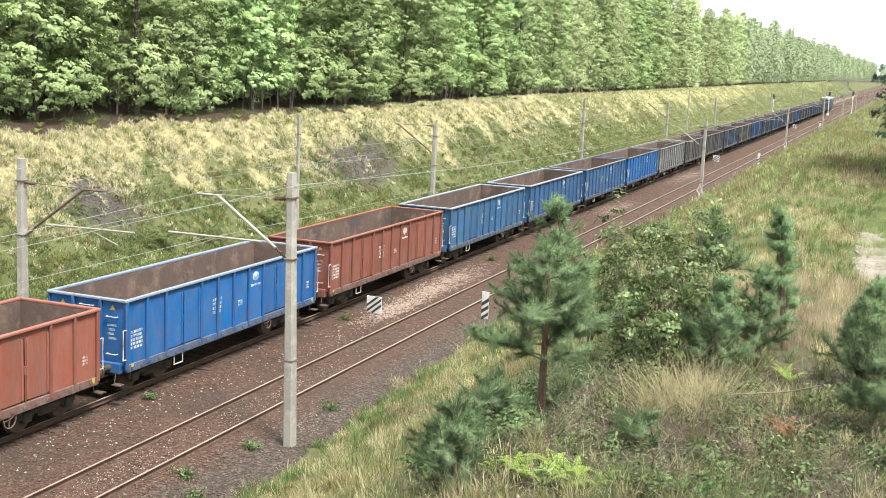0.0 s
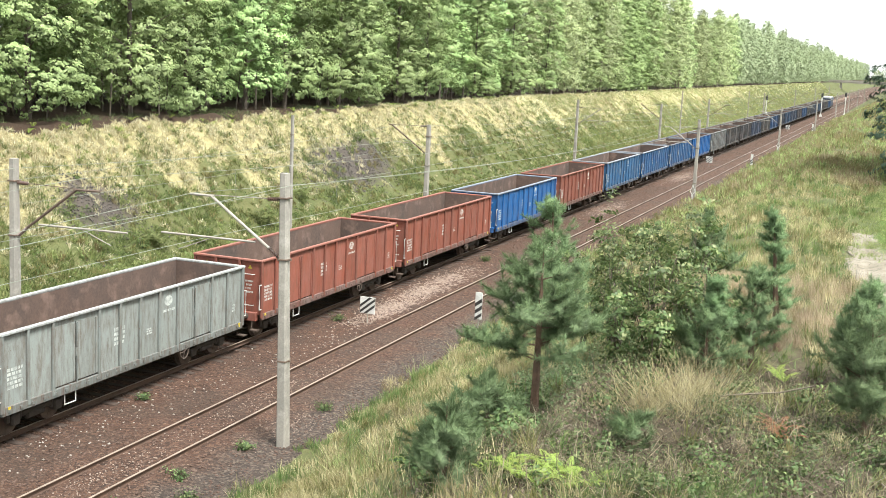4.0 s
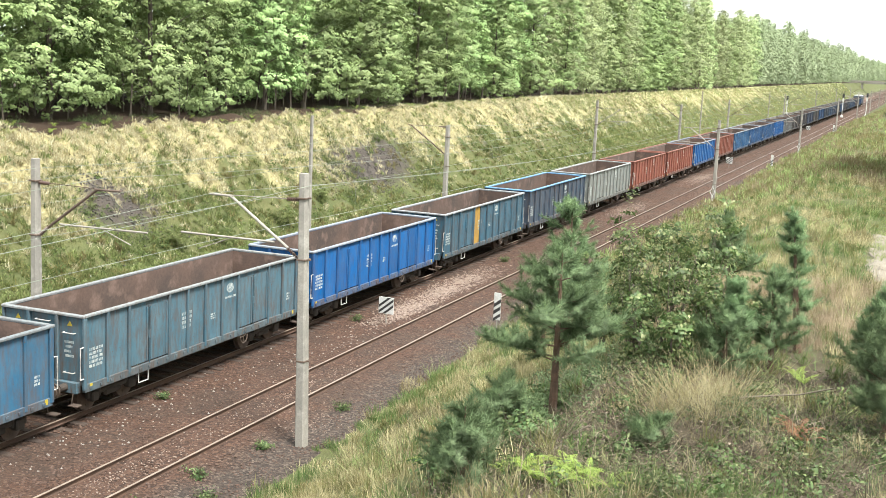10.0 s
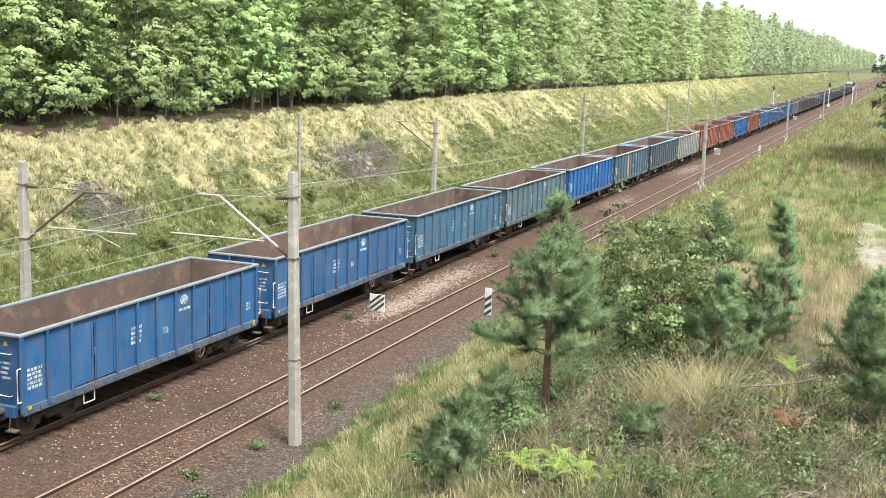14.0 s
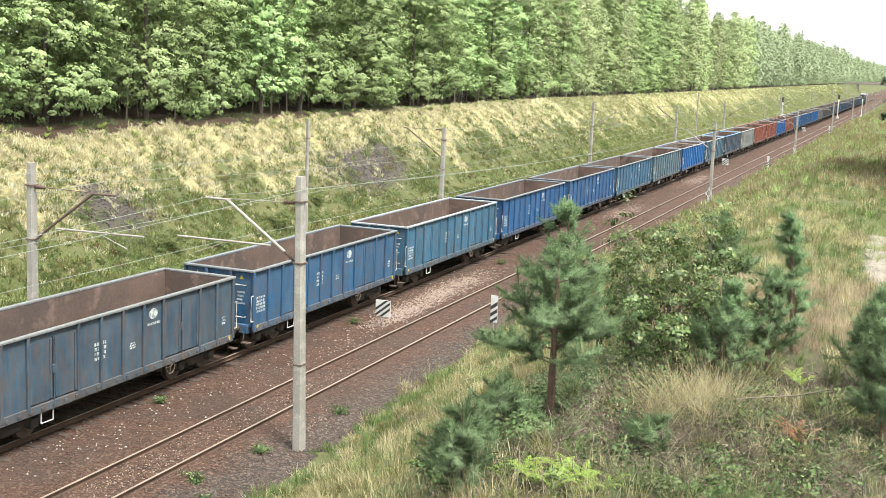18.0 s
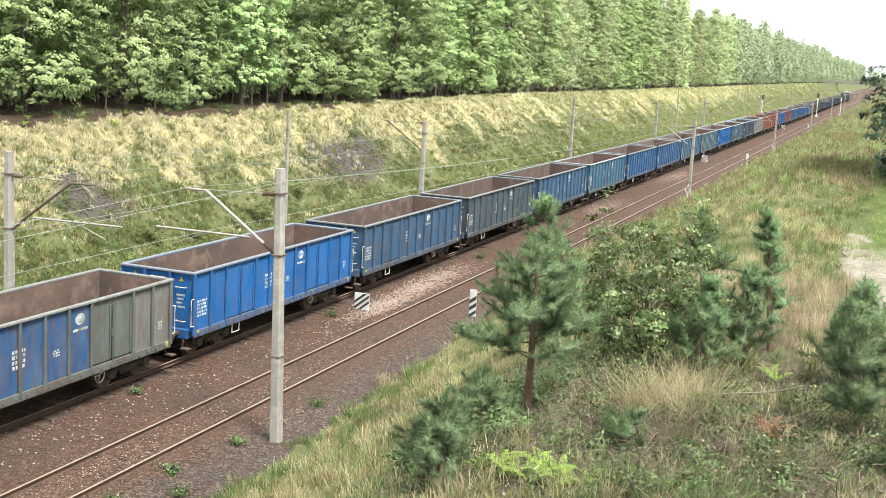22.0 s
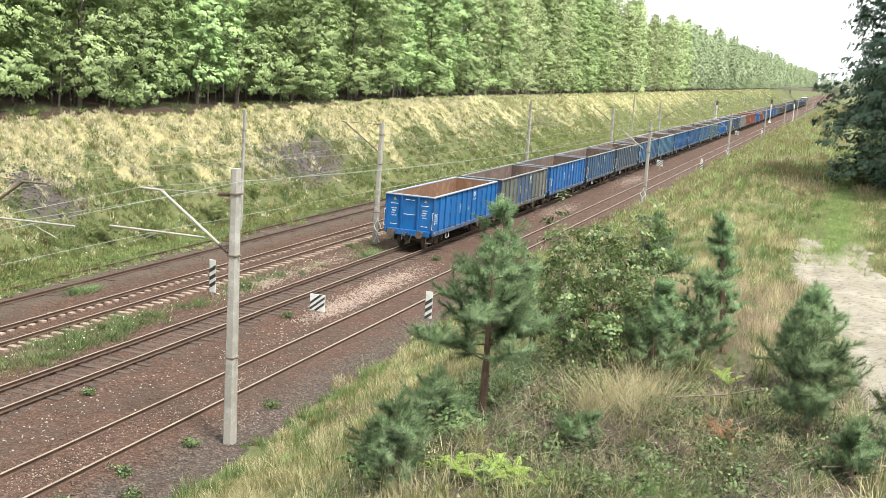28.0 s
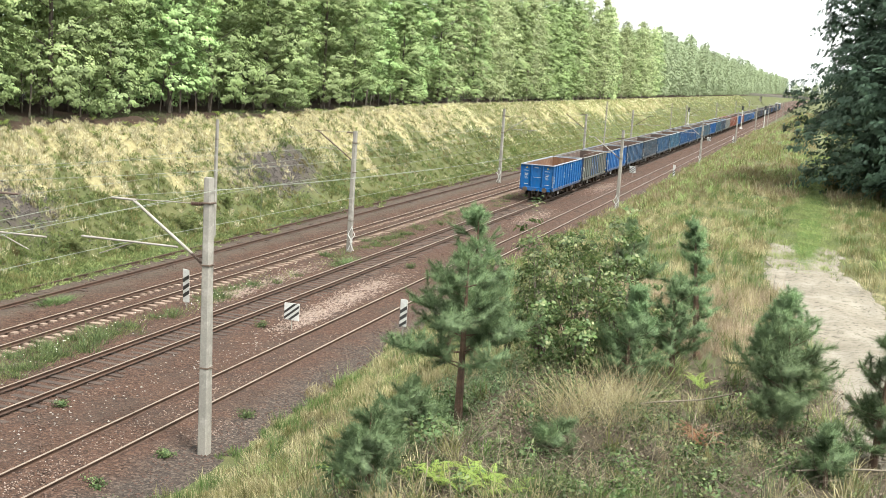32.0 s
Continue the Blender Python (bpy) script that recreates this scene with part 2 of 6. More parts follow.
INSIDE = surface("wagon_inside", (0.105, 0.066, 0.051), (0.062, 0.044, 0.037), 0.5, 9, 0.95, 0.4, 0.02, fixed=True, c=(0.15, 0.1, 0.08))
INSIDE_RUST = surface("wagon_inside_rust", (0.18, 0.0925, 0.05), (0.125, 0.06, 0.0325), 0.6, 9, 0.95, 0.4, 0.02, fixed=True, c=(0.2, 0.12, 0.07))


def stencil_material():
    """Cream stencil paint, worn through to the wagon's own colour in patches."""
    k = Nodes("stencil_paint")
    info = k.add("ObjectInfo")
    shift = k.add("VectorMath")
    k.put(shift.inputs[0], k.add("TexCoord").outputs["Object"])
    k.put(shift.inputs[1], k.math("MULTIPLY", info.outputs["Random"], 41.0))
    worn = k.ramp(k.noise(shift.outputs[0], 6, 5, 0.7), (0.40, 0.0), (0.62, 0.85))
    return k.finish(k.mix(worn, (0.4, 0.42, 0.4), info.outputs["Color"]), 0.7, specular=0.15)


MARKING = stencil_material()
PALE_STEEL = surface("white_painted_bar", (0.5, 0.5, 0.48), (0.38, 0.37, 0.35), 4, 25, 0.6, 0.1, 0.002, fixed=True)
MARK_YELLOW = surface("yellow_mark", (0.465, 0.372, 0.031), (0.372, 0.279, 0.031), 9, 30, 0.6, 0.0, 0.001, fixed=True)
GLASS_DARK = surface("dark_cab_glass", (0.02, 0.025, 0.03), (0.03, 0.03, 0.04), 2, 10, 0.1, 0.0, 0.001, fixed=True)

LEAF_OAK = leafy("oak_leaves", ((0.0, (0.224, 0.336, 0.11)), (0.5, (0.274, 0.398, 0.137)), (0.85, (0.319, 0.442, 0.162)), (1.0, (0.37, 0.476, 0.196))), 0.22, 0.55, 0.22, vary=0.5)
# distance haze is mixed into the next two leaf colours, making them paler
LEAF_DISTANT = leafy("distant_leaves", ((0.0, (0.19, 0.235, 0.12)), (0.5, (0.22, 0.268, 0.142)), (1.0, (0.26, 0.3, 0.17))), 0.4, 0.6, 0.06)
LEAF_FAR = leafy("birch_leaves", ((0.0, (0.275, 0.341, 0.138)), (0.5, (0.341, 0.413, 0.182)), (1.0, (0.418, 0.479, 0.237))), 0.35, 0.5, 0.2, vary=0.8)
# grove leaves: the darkness of their shaded side is put into the colour
LEAF_SHADED = leafy("shaded_leaves", ((0.0, (0.0377, 0.0725, 0.042)), (0.6, (0.0609, 0.107, 0.063)), (1.0, (0.0899, 0.145, 0.087))), 0.15)
LEAF_SHRUB = leafy("sapling_leaves", ((0.0, (0.0509, 0.0914, 0.0244)), (0.6, (0.102, 0.158, 0.0427)), (1.0, (0.264, 0.284, 0.122))), 0.4, 0.5, 1.3)
NEEDLE = leafy("pine_needles", ((0.0, (0.085, 0.14, 0.0578)), (0.6, (0.14, 0.222, 0.0935)), (1.0, (0.22, 0.31, 0.136))), 0.4, 0.6, 1.6)
FERN = leafy("bracken_fronds", ((0.0, (0.12, 0.19, 0.022)), (0.6, (0.22, 0.31, 0.045)), (1.0, (0.32, 0.37, 0.085))), 0.4)
FERN_RED = leafy("withered_fronds", ((0.0, (0.15, 0.0544, 0.0204)), (1.0, (0.231, 0.102, 0.0408))), 0.3)
GRASS_DRY = leafy("dry_grass", ((0.0, (0.222, 0.182, 0.0846)), (0.5, (0.351, 0.3, 0.156)), (1.0, (0.495, 0.443, 0.26))), 0.5, 0.7, 0.6)
GRASS_STRAW = leafy("bleached_straw", ((0.0, (0.439, 0.401, 0.21)), (0.5, (0.659, 0.609, 0.362)), (1.0, (0.81, 0.81, 0.567))), 0.5, 0.7, 0.5, deep=0.78)
GRASS_MIX = leafy("fading_grass", ((0.0, (0.106, 0.139, 0.0378)), (0.5, (0.184, 0.211, 0.063)), (1.0, (0.312, 0.29, 0.113))), 0.5, 0.7, 0.4, (0.228, 0.18, 0.09))
GRASS_LUSH = leafy("lush_grass", ((0.0, (0.144, 0.198, 0.0575)), (0.6, (0.236, 0.299, 0.0954)), (1.0, (0.368, 0.408, 0.167))), 0.5, 0.7, 0.6)
GRASS_BROWN = leafy("dead_grass", ((0.0, (0.0475, 0.0367, 0.0249)), (0.5, (0.0992, 0.0788, 0.0497)), (1.0, (0.249, 0.206, 0.141))), 0.2, 0.8, 1.1)
LITTER = leafy("fallen_leaves", ((0.0, (0.0663, 0.0442, 0.0298)), (0.5, (0.133, 0.0969, 0.0685)), (1.0, (0.298, 0.243, 0.188))), 0.15, 0.8)
GRASS_PINK = leafy("pink_dry_grass", ((0.0, (0.255, 0.187, 0.119)), (0.5, (0.357, 0.272, 0.178)), (1.0, (0.442, 0.357, 0.246))), 0.5, 0.7, 0.6)
GRASS_GREEN = leafy("green_grass", ((0.0, (0.0558, 0.1, 0.0223)), (0.6, (0.0967, 0.16, 0.0372)), (1.0, (0.172, 0.216, 0.067))), 0.5, 0.7, 0.7)
WEED = leafy("weed_leaves", ((0.0, (0.051, 0.099, 0.0294)), (0.6, (0.102, 0.162, 0.0504)), (1.0, (0.184, 0.234, 0.084))), 0.3, 0.6, 0.9)
BLOOM = leafy("small_white_bloom", ((0.0, (0.55, 0.58, 0.45)), (1.0, (0.75, 0.75, 0.66))), 0.2)

# ---------------------------------------------------------------- mesh helpers


def part(name, bm, material, parent=None, label=""):
    """Links a bmesh as one mesh object under a thing or a part."""
    me = bpy.data.meshes.new(name)
    bm.to_mesh(me)
    bm.free()
    me.materials.append(material)
    ob = new(name, me)
    ob.parent = parent
    return tagged(ob, label)


def again(name, ob, parent, m=None):
    """Another part on the same mesh."""
    o = new(name, ob.data)
    o.parent = parent
    if m is not None:
        o.matrix_basis = m
    return o


def thing(name, label, category, group="", at=None, kind=""):
    ob = new(name)
    ob.empty_display_size = 0.2
    if at is not None:
        ob.matrix_basis = at
    return tagged(ob, label, category, group, kind)


def box(bm, x0, x1, y0, y1, z0, z1, bevel=0.0):
    m = Matrix.Translation(((x0 + x1) / 2, (y0 + y1) / 2, (z0 + z1) / 2)) @ Matrix.Diagonal((x1 - x0, y1 - y0, z1 - z0, 1))
    r = bmesh.ops.create_cube(bm, size=1, matrix=m)
    if bevel:
        edges = {e for v in r["verts"] for e in v.link_edges}
        bmesh.ops.bevel(bm, geom=list(edges), offset=bevel, segments=1, affect="EDGES")
    return bm


def rod(bm, a, b, r0, r1=None, n=8):
    """A tapered rod from a to b."""
    a, b = Vector(a), Vector(b)
    d = b - a
    m = Matrix.Translation((a + b) / 2) @ d.to_track_quat("Z", "Y").to_matrix().to_4x4()
    bmesh.ops.create_cone(bm, cap_ends=True, segments=n, radius1=r0, radius2=r0 if r1 is None else r1, depth=d.length, matrix=m)
    return bm


def line(bm, points, r, n=6):
    """A bent tube through the points, in one piece."""
    pts = [Vector(p) for p in points]
    loop = len(pts) > 3 and (pts[0] - pts[-1]).length < 1e-6
    rings = []
    for i, p in enumerate(pts):
        d = (pts[min(i + 1, len(pts) - 1)] - pts[max(i - 1, 0)])
        if loop and i in (0, len(pts) - 1):
            d = pts[1] - pts[-2]
        q = d.to_track_quat("Z", "Y")
        rings.append([bm.verts.new(p + q @ Vector((r * math.cos(a * math.tau / n), r * math.sin(a * math.tau / n), 0))) for a in range(n)])
    for u, v in zip(rings, rings[1:]):
        for a in range(n):
            bm.faces.new((u[a], u[(a + 1) % n], v[(a + 1) % n], v[a]))
    if not loop:
        bm.faces.new(rings[0][::-1]), bm.faces.new(rings[-1])
    return bm


def fresh():
    return bmesh.new()


def quick_mesh(name, verts, faces, material, normals=None):
    """A mesh from arrays: verts (n, 3), faces (m, 3) or (m, 4); normals: soft normals, one for each face."""
    me = bpy.data.meshes.new(name)
    verts, faces = np.ascontiguousarray(verts, np.float32), np.array(faces, np.int32)
    m, k = faces.shape
    if normals is not None:      # turn each face to its soft normal
        a, b, c = (verts[faces[:, i]] for i in range(3))
        back = (np.cross(b - a, c - a) * normals).sum(1) < 0
        faces[back] = faces[back][:, ::-1]
    me.vertices.add(len(verts))
    me.vertices.foreach_set("co", verts.ravel())
    me.loops.add(m * k)
    me.loops.foreach_set("vertex_index", faces.ravel())
    me.polygons.add(m)
    me.polygons.foreach_set("loop_start", np.arange(0, m * k, k, dtype=np.int32))
    me.update(calc_edges=True)
    me.materials.append(material)
    if normals is not None:
        unit = normals / (np.linalg.norm(normals, axis=1, keepdims=True) + 1e-9)
        me.shade_smooth()
        me.normals_split_custom_set(np.repeat(unit, k, 0).tolist())
    return me


def wave(x, y, a):
    return (np.sin(x * 0.9 * a + 1.3) * np.cos(y * 0.7 * a) + 0.6 * np.sin(x * 2.1 * a + y * 1.7 * a + 0.5)
            + 0.4 * np.cos(y * 3.3 * a - x * 1.1 * a))


def terrain(x, y):
    """Height of the cutting: two grassy banks on either side of the level track bed."""
    x, y = np.asarray(x, float), np.asarray(y, float)
    far_foot = -36.2 + 0.5 * np.sin(y * 0.06)
    far = np.clip((far_foot - x) / (8.4 + 0.5 * np.sin(y * 0.045)), 0, 1)
    near_foot = np.clip(-14.2 - 0.045 * (y - 18), -16.4, -14.2)
    near = np.clip((x - near_foot) / (-4.6 - near_foot), 0, 1)
    bank = lambda u: 0.75 * u + 0.25 * u * u * (3 - 2 * u)
    rough = 0.12 * wave(x, y, 0.5) + 0.05 * wave(y, x, 1.7)
    z = -0.27 + 6.5 * bank(far) + 5.75 * bank(near)
    hummock = 0.1 * np.sin(x * 2.3 + 1.7 * np.sin(y * 0.8)) * np.sin(y * 1.9 + np.sin(x * 1.3)) + 0.05 * wave(x, y, 2.9)
    z = z + hummock * np.clip(4 * far, 0, 1) * np.clip((x + 47) / 3, 0, 1)
    z = z + rough * 1.9 * np.clip(4 * far, 0, 1) * np.clip((x + 47) / 3, 0.25, 1) + rough * 0.7 * np.clip(3 * near, 0, 1)
    return z + np.clip(-x - 45, 0, 60) * 0.012


def height(x, y):
    return float(terrain(x, y))


def bed(x):
    """The ballast packed up to the rails of the nearest track."""
    return 0.11 * np.clip(1.9 - np.abs(x + 18.46), 0, 0.5) / 0.5


def strip(name, xs, ys, lift, material, label, category, mask=None, fields=()):
    """A sheet that lies on the terrain. mask(x, y): which cells it has; fields: attributes for its material."""
    gx, gy = np.meshgrid(xs, ys) if np.ndim(xs) == 1 else (xs, ys)
    gz = terrain(gx, gy) + lift(gx, gy)
    n, m = gx.shape
    idx = np.arange(n * m).reshape(n, m)
    f = np.stack([idx[:-1, :-1], idx[:-1, 1:], idx[1:, 1:], idx[1:, :-1]], -1).reshape(-1, 4)
    if mask is not None:
        cx, cy = (gx[:-1, :-1] + gx[1:, 1:]) / 2, (gy[:-1, :-1] + gy[1:, 1:]) / 2
        f = f[mask(cx, cy).ravel()]
    me = quick_mesh(name, np.stack([gx, gy, gz], -1).reshape(-1, 3), f, material)
    for key, field in fields:
        me.attributes.new(key, "FLOAT", "POINT").data.foreach_set("value", field(gx, gy).astype(np.float32).ravel())
    me.shade_smooth()
    return tagged(new(name, me), label, category, kind="structure")


# ---------------------------------------------------------------- ground
YS = np.concatenate([np.arange(-60, 10, 2.0), np.arange(10, 60, 0.3), np.arange(60, 120, 0.6), np.arange(120, 300, 3.0), np.arange(300, 900, 12.0), np.linspace(900, 4000, 20)])
XS = np.concatenate([np.linspace(-1500, -80, 18), np.arange(-78, -48, 3.0), np.arange(-48, -34, 0.4), np.arange(-34, -17, 1.4), np.arange(-17, 8, 0.25),
                     np.arange(8, 40, 3.0), np.linspace(40, 1500, 16)])


def path_mid(y):
    return np.interp(y, [18, 23.4, 29.7, 33, 37, 41, 47, 70, 110], [2.3, 2.05, 1.5, 0.9, 0.25, -0.05, 0.05, 0.12, 0.2])


def blob(x, y, cx, cy, rx, ry):
    return np.exp(-((x - cx) / rx) ** 2 - ((y - cy) / ry) ** 2)


def sand_field(x, y):
    return np.clip(0.6 * blob(x, y, -0.9, 15.6, 1.8, 1.0) + 0.5 * blob(x, y, 0.6, 19.5, 0.8, 2.0) + 0.5 * blob(x, y, -1.9, 25.6, 1.2, 1.4)
                   + 0.65 * np.clip(1.9 - np.abs(x - path_mid(y)), 0, 1) * np.clip((46 - y) * 0.2, 0, 1) * np.clip((y - 18.5) * 0.5, 0, 1), 0, 1)


def litter_field(x, y):
    return np.clip(1.4 * blob(x, y, -2.4, 18.0, 4.4, 5.0) + 0.4 * blob(x, y, -2.0, 26, 3, 4), 0, 1)


def slag_field(x, y):
    return np.clip(0.9 * blob(x, y, -40.2, 84.5, 2.2, 9) + 0.8 * blob(x, y, -39.8, 52.5, 1.9, 4) + 0.5 * blob(x, y, -39, 110, 2.0, 5), 0, 1)


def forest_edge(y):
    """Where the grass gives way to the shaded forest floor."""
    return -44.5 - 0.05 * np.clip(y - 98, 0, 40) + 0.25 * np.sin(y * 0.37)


def straw_field(x, y):
    return np.where(x < -30, np.clip((-38.9 - x) * 0.25 + 0.28 * wave(x, y, 0.35) + 0.28 * wave(y, x, 0.9), 0, 0.9) * np.clip((500 - y) / 250, 0, 1), 0.25 + 0.12 * wave(x, y, 0.5))


strip("ground", XS, YS, lambda x, y: np.where((x > -36.5) & (x < -15.5), -0.06, 0.0) - np.where((np.abs(x - path_mid(y)) < 1.3) & (y > 18.5) & (y < 46), 0.06, 0.0), SOIL, "grassy brown soil of a railway cutting", "ground",
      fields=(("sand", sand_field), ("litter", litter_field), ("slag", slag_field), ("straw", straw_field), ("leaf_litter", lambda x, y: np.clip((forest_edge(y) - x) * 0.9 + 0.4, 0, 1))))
strip("trackbed", np.arange(-36.4, -14.0, 0.35), np.concatenate([np.arange(-40, 15, 2.0), np.arange(15, 100, 0.4), np.arange(100, 300, 2.0), np.linspace(300, 1500, 60)]),
      lambda x, y: 0.016 * wave(x, y, 2.3) + 0.008 * wave(x, y, 7.0) + 0.025 - 0.35 * np.clip(-34.9 - x, 0, 1.0) + bed(x) - 0.45 * np.clip(x - np.clip(-14.2 - 0.045 * (y - 18), -16.4, -14.2) + 0.35, 0, 1), BALLAST, "rust-brown dusty ballast between the tracks", "track bed",
      lambda x, y: (x > -34.0 - 1.6 * np.clip((y - 50) / 12, 0, 1) + 0.15 * wave(x * 0, y, 0.7)) & (x < np.clip(-14.2 - 0.045 * (y - 18), -16.4, -14.2) + 0.6))
PATH_Y = np.concatenate([np.arange(18.5, 50, 0.12), np.arange(50, 112, 0.5)])
path_u, path_y = np.meshgrid(np.linspace(-1, 1, 40), PATH_Y)
path_half = (1.4 - np.exp((18.0 - path_y) * 0.7)) + 0.1 * wave(path_y * 0 + 3 * np.sign(path_u), path_y, 1.1) + 0.07 * wave(path_y, path_u * 0, 4.0) - np.clip((path_y - 34) * 0.022, 0, 0.6)
strip("sandy_path", path_mid(path_y) + path_u * path_half, path_y,
      lambda x, y: 0.03 - 0.07 * np.exp(-((x - path_mid(y) + 0.75) / 0.3) ** 2) - 0.07 * np.exp(-((x - path_mid(y) - 0.75) / 0.3) ** 2) + 0.004 * wave(x, y, 7.0) + 0.006 * wave(x, y, 3.5) - 0.05 * np.clip(np.abs(path_u) - 0.8, 0, 1) / 0.2, SAND,
      "pale sandy track with worn ruts beside the cutting", "path", fields=(("grassed", lambda x, y: np.clip((y - 33) * 0.06, 0, 0.9) * np.clip(1.25 - np.abs(x - path_mid(y)) * 1.5, 0.0, 1) + np.clip((y - 44) * 0.1, 0, 1) * (1 - 0.75 * np.exp(-((np.abs(x - path_mid(y)) - 0.8) / 0.28) ** 2))),))

# ---------------------------------------------------------------- tracks
GAUGE = 1.505
TRACKS = (("track", -18.46, SLEEPER_WOOD, "railway track with worn rails and buried sleepers", -0.246, 2.5),
          ("track", -23.49, SLEEPER_WOOD, "railway track on dark oak sleepers", -0.222, 2.55),
          ("track", -28.5, SLEEPER_CONCRETE, "railway track on pale concrete sleepers", -0.175, 2.5),
          ("track", -32.95, SLEEPER_WOOD, "rusty disused siding sunk in dirt and weeds", -0.236, 2.4))


def rail_mesh(name, length_from, length_to, top_material):
    """Rail section: foot, web and head along y, with its own material on the running surface."""
    prof = [(-0.065, -0.15), (0.065, -0.15), (0.065, -0.138), (0.012, -0.122), (0.012, -0.045), (0.036, -0.034), (0.036, -0.006), (0.028, 0.0),
            (-0.028, 0.0), (-0.036, -0.006), (-0.036, -0.034), (-0.012, -0.045), (-0.012, -0.122), (-0.065, -0.138)]
    n = len(prof)
    v = [(x, y, z) for y in (length_from, length_to) for x, z in prof]
    me = bpy.data.meshes.new(name)
    me.from_pydata(v, [], [(i, (i + 1) % n, n + (i + 1) % n, n + i) for i in range(n)] + [tuple(range(n))[::-1], tuple(range(n, 2 * n))])
    me.materials.append(RAIL_SIDE), me.materials.append(top_material)
    for i in (6, 7, 8):
        me.polygons[i].material_index = 1
    return me


def build_tracks():
    for i, (name, x, wood, label, top, wide) in enumerate(TRACKS):
        root = thing(name, label, "railway track", "parallel tracks", pose(x, 0, 0))
        me = rail_mesh("rail", -60, 1400, RAIL_SIDE if i == 3 else RAIL_TOP)
        for sx in (-1, 1):
            o = new("rail", me)
            o.parent, o.location = root, (sx * GAUGE / 2, 0, -0.06 if i == 3 else 0.0)
        bm = fresh()
        if i == 2:       # concrete sleeper: wide ends, waisted middle
            for a, b, c, top_z in ((-wide / 2, -0.5, 0.14, 0.0), (0.5, wide / 2, 0.14, 0.0), (-0.5, 0.5, 0.11, -0.1)):
                box(bm, a, b, -c, c, -0.2, top_z)
        else:
            box(bm, -wide / 2, wide / 2, -0.13, 0.13, -0.16, 0, 0.015)
        first = part("sleeper", bm, wood, root)
        first.location = (0, 16, top)
        n, step = 230, 0.62
        me = first.data
        for j in range(1, n):
            o = new("sleeper", me)
            o.parent = root
            o.matrix_basis = pose(random.uniform(-0.04, 0.04), 16 + j * step, top + random.uniform(-0.025, 0.012), random.uniform(-1, 1), random.uniform(-0.6, 0.6), random.uniform(-1.5, 1.5))
        v0 = np.array([(-1, -1, -1), (1, -1, -1), (1, 1, -1), (-1, 1, -1), (-1, -1, 1), (1, -1, 1), (1, 1, 1), (-1, 1, 1)], float) * (wide / 2, 0.13, 0.08)
        f0 = np.array([(4, 5, 6, 7), (0, 1, 5, 4), (1, 2, 6, 5), (2, 3, 7, 6), (3, 0, 4, 7)])
        ys = np.arange(16 + n * step, 700, step)
        v = (v0[None] + np.stack([0 * ys, ys, 0 * ys + top - 0.08], 1)[:, None]).reshape(-1, 3)
        f = (f0[None] + 8 * np.arange(len(ys))[:, None, None]).reshape(-1, 4)
        o = new("far_sleeper_row", quick_mesh("far_sleeper_row", v, f, wood))
        o.parent = root
        o["kind"] = "stuff"


build_tracks()


def stones(name, label, n, where, size, material, seed):
    """Loose angular stones, each a squashed octahedron."""
    rng = np.random.default_rng(seed)
    p = where(rng, n)
    s = rng.uniform(0.5, 1.3, (n, 1, 1)) * size
    base = np.array([(1, 0, 0), (0, 1, 0), (-1, 0, 0), (0, -1, 0), (0, 0, 0.7), (0, 0, -0.7)], float)
    v = base[None] * s * rng.uniform(0.6, 1.2, (n, 6, 1))
    a = rng.uniform(0, 6.28, n)
    c, d = np.cos(a)[:, None], np.sin(a)[:, None]
    v = np.stack([v[..., 0] * c - v[..., 1] * d, v[..., 0] * d + v[..., 1] * c, v[..., 2]], -1)
    v += np.column_stack([p, terrain(p[:, 0], p[:, 1]) + 0.03 + bed(p[:, 0])])[:, None]
    f0 = np.array([(0, 1, 4), (1, 2, 4), (2, 3, 4), (3, 0, 4), (1, 0, 5), (2, 1, 5), (3, 2, 5), (0, 3, 5)])
    f = (f0[None] + 6 * np.arange(n)[:, None, None]).reshape(-1, 3)
    return tagged(new(name, quick_mesh(name, v.reshape(-1, 3), f, material)), label, "stones", kind="stuff")


def over(x0, x1, y0, y1):
    return lambda rng, n: np.column_stack([rng.uniform(x0, x1, n), y0 + (y1 - y0) * rng.uniform(0, 1, n) ** 1.6])


def heap(*spots):
    def pick(rng, n):
        s = np.array(spots)[rng.integers(0, len(spots), n)]
        return s[:, :2] + rng.normal(0, 1, (n, 2)) * s[:, 2:4]
    return pick


stones("ballast_stones", "small rust-brown ballast stones lying loose", 26000, over(-33, -15.2, 18, 90), 0.048, BROWN_STONE, 1)
stones("pink_gravel", "pinkish stones lying between the rails", 1000, heap((-18.5, 30, 0.3, 4), (-18.4, 36, 0.3, 5), (-18.6, 24, 0.4, 2), (-16.6, 31, 0.5, 1.2)), 0.032, PALE_STONE, 5)
stones("slag_stones", "dark grey slag lying bare on the far bank", 4200, heap((-40.6, 88, 1.2, 5), (-39.8, 52.5, 1.1, 2.2), (-40.2, 80, 1.0, 3.5), (-39.2, 84, 1.0, 3)), 0.07, SLAG_STONE, 6)
stones("white_pebbles", "scattered white pebbles on the brown ballast", 620, heap((-21, 34, 0.7, 5), (-20.6, 41, 0.6, 3), (-26, 33, 0.5, 3), (-21.4, 28, 0.8, 4), (-25.8, 50, 0.5, 8)), 0.042, WHITE_STONE, 2)
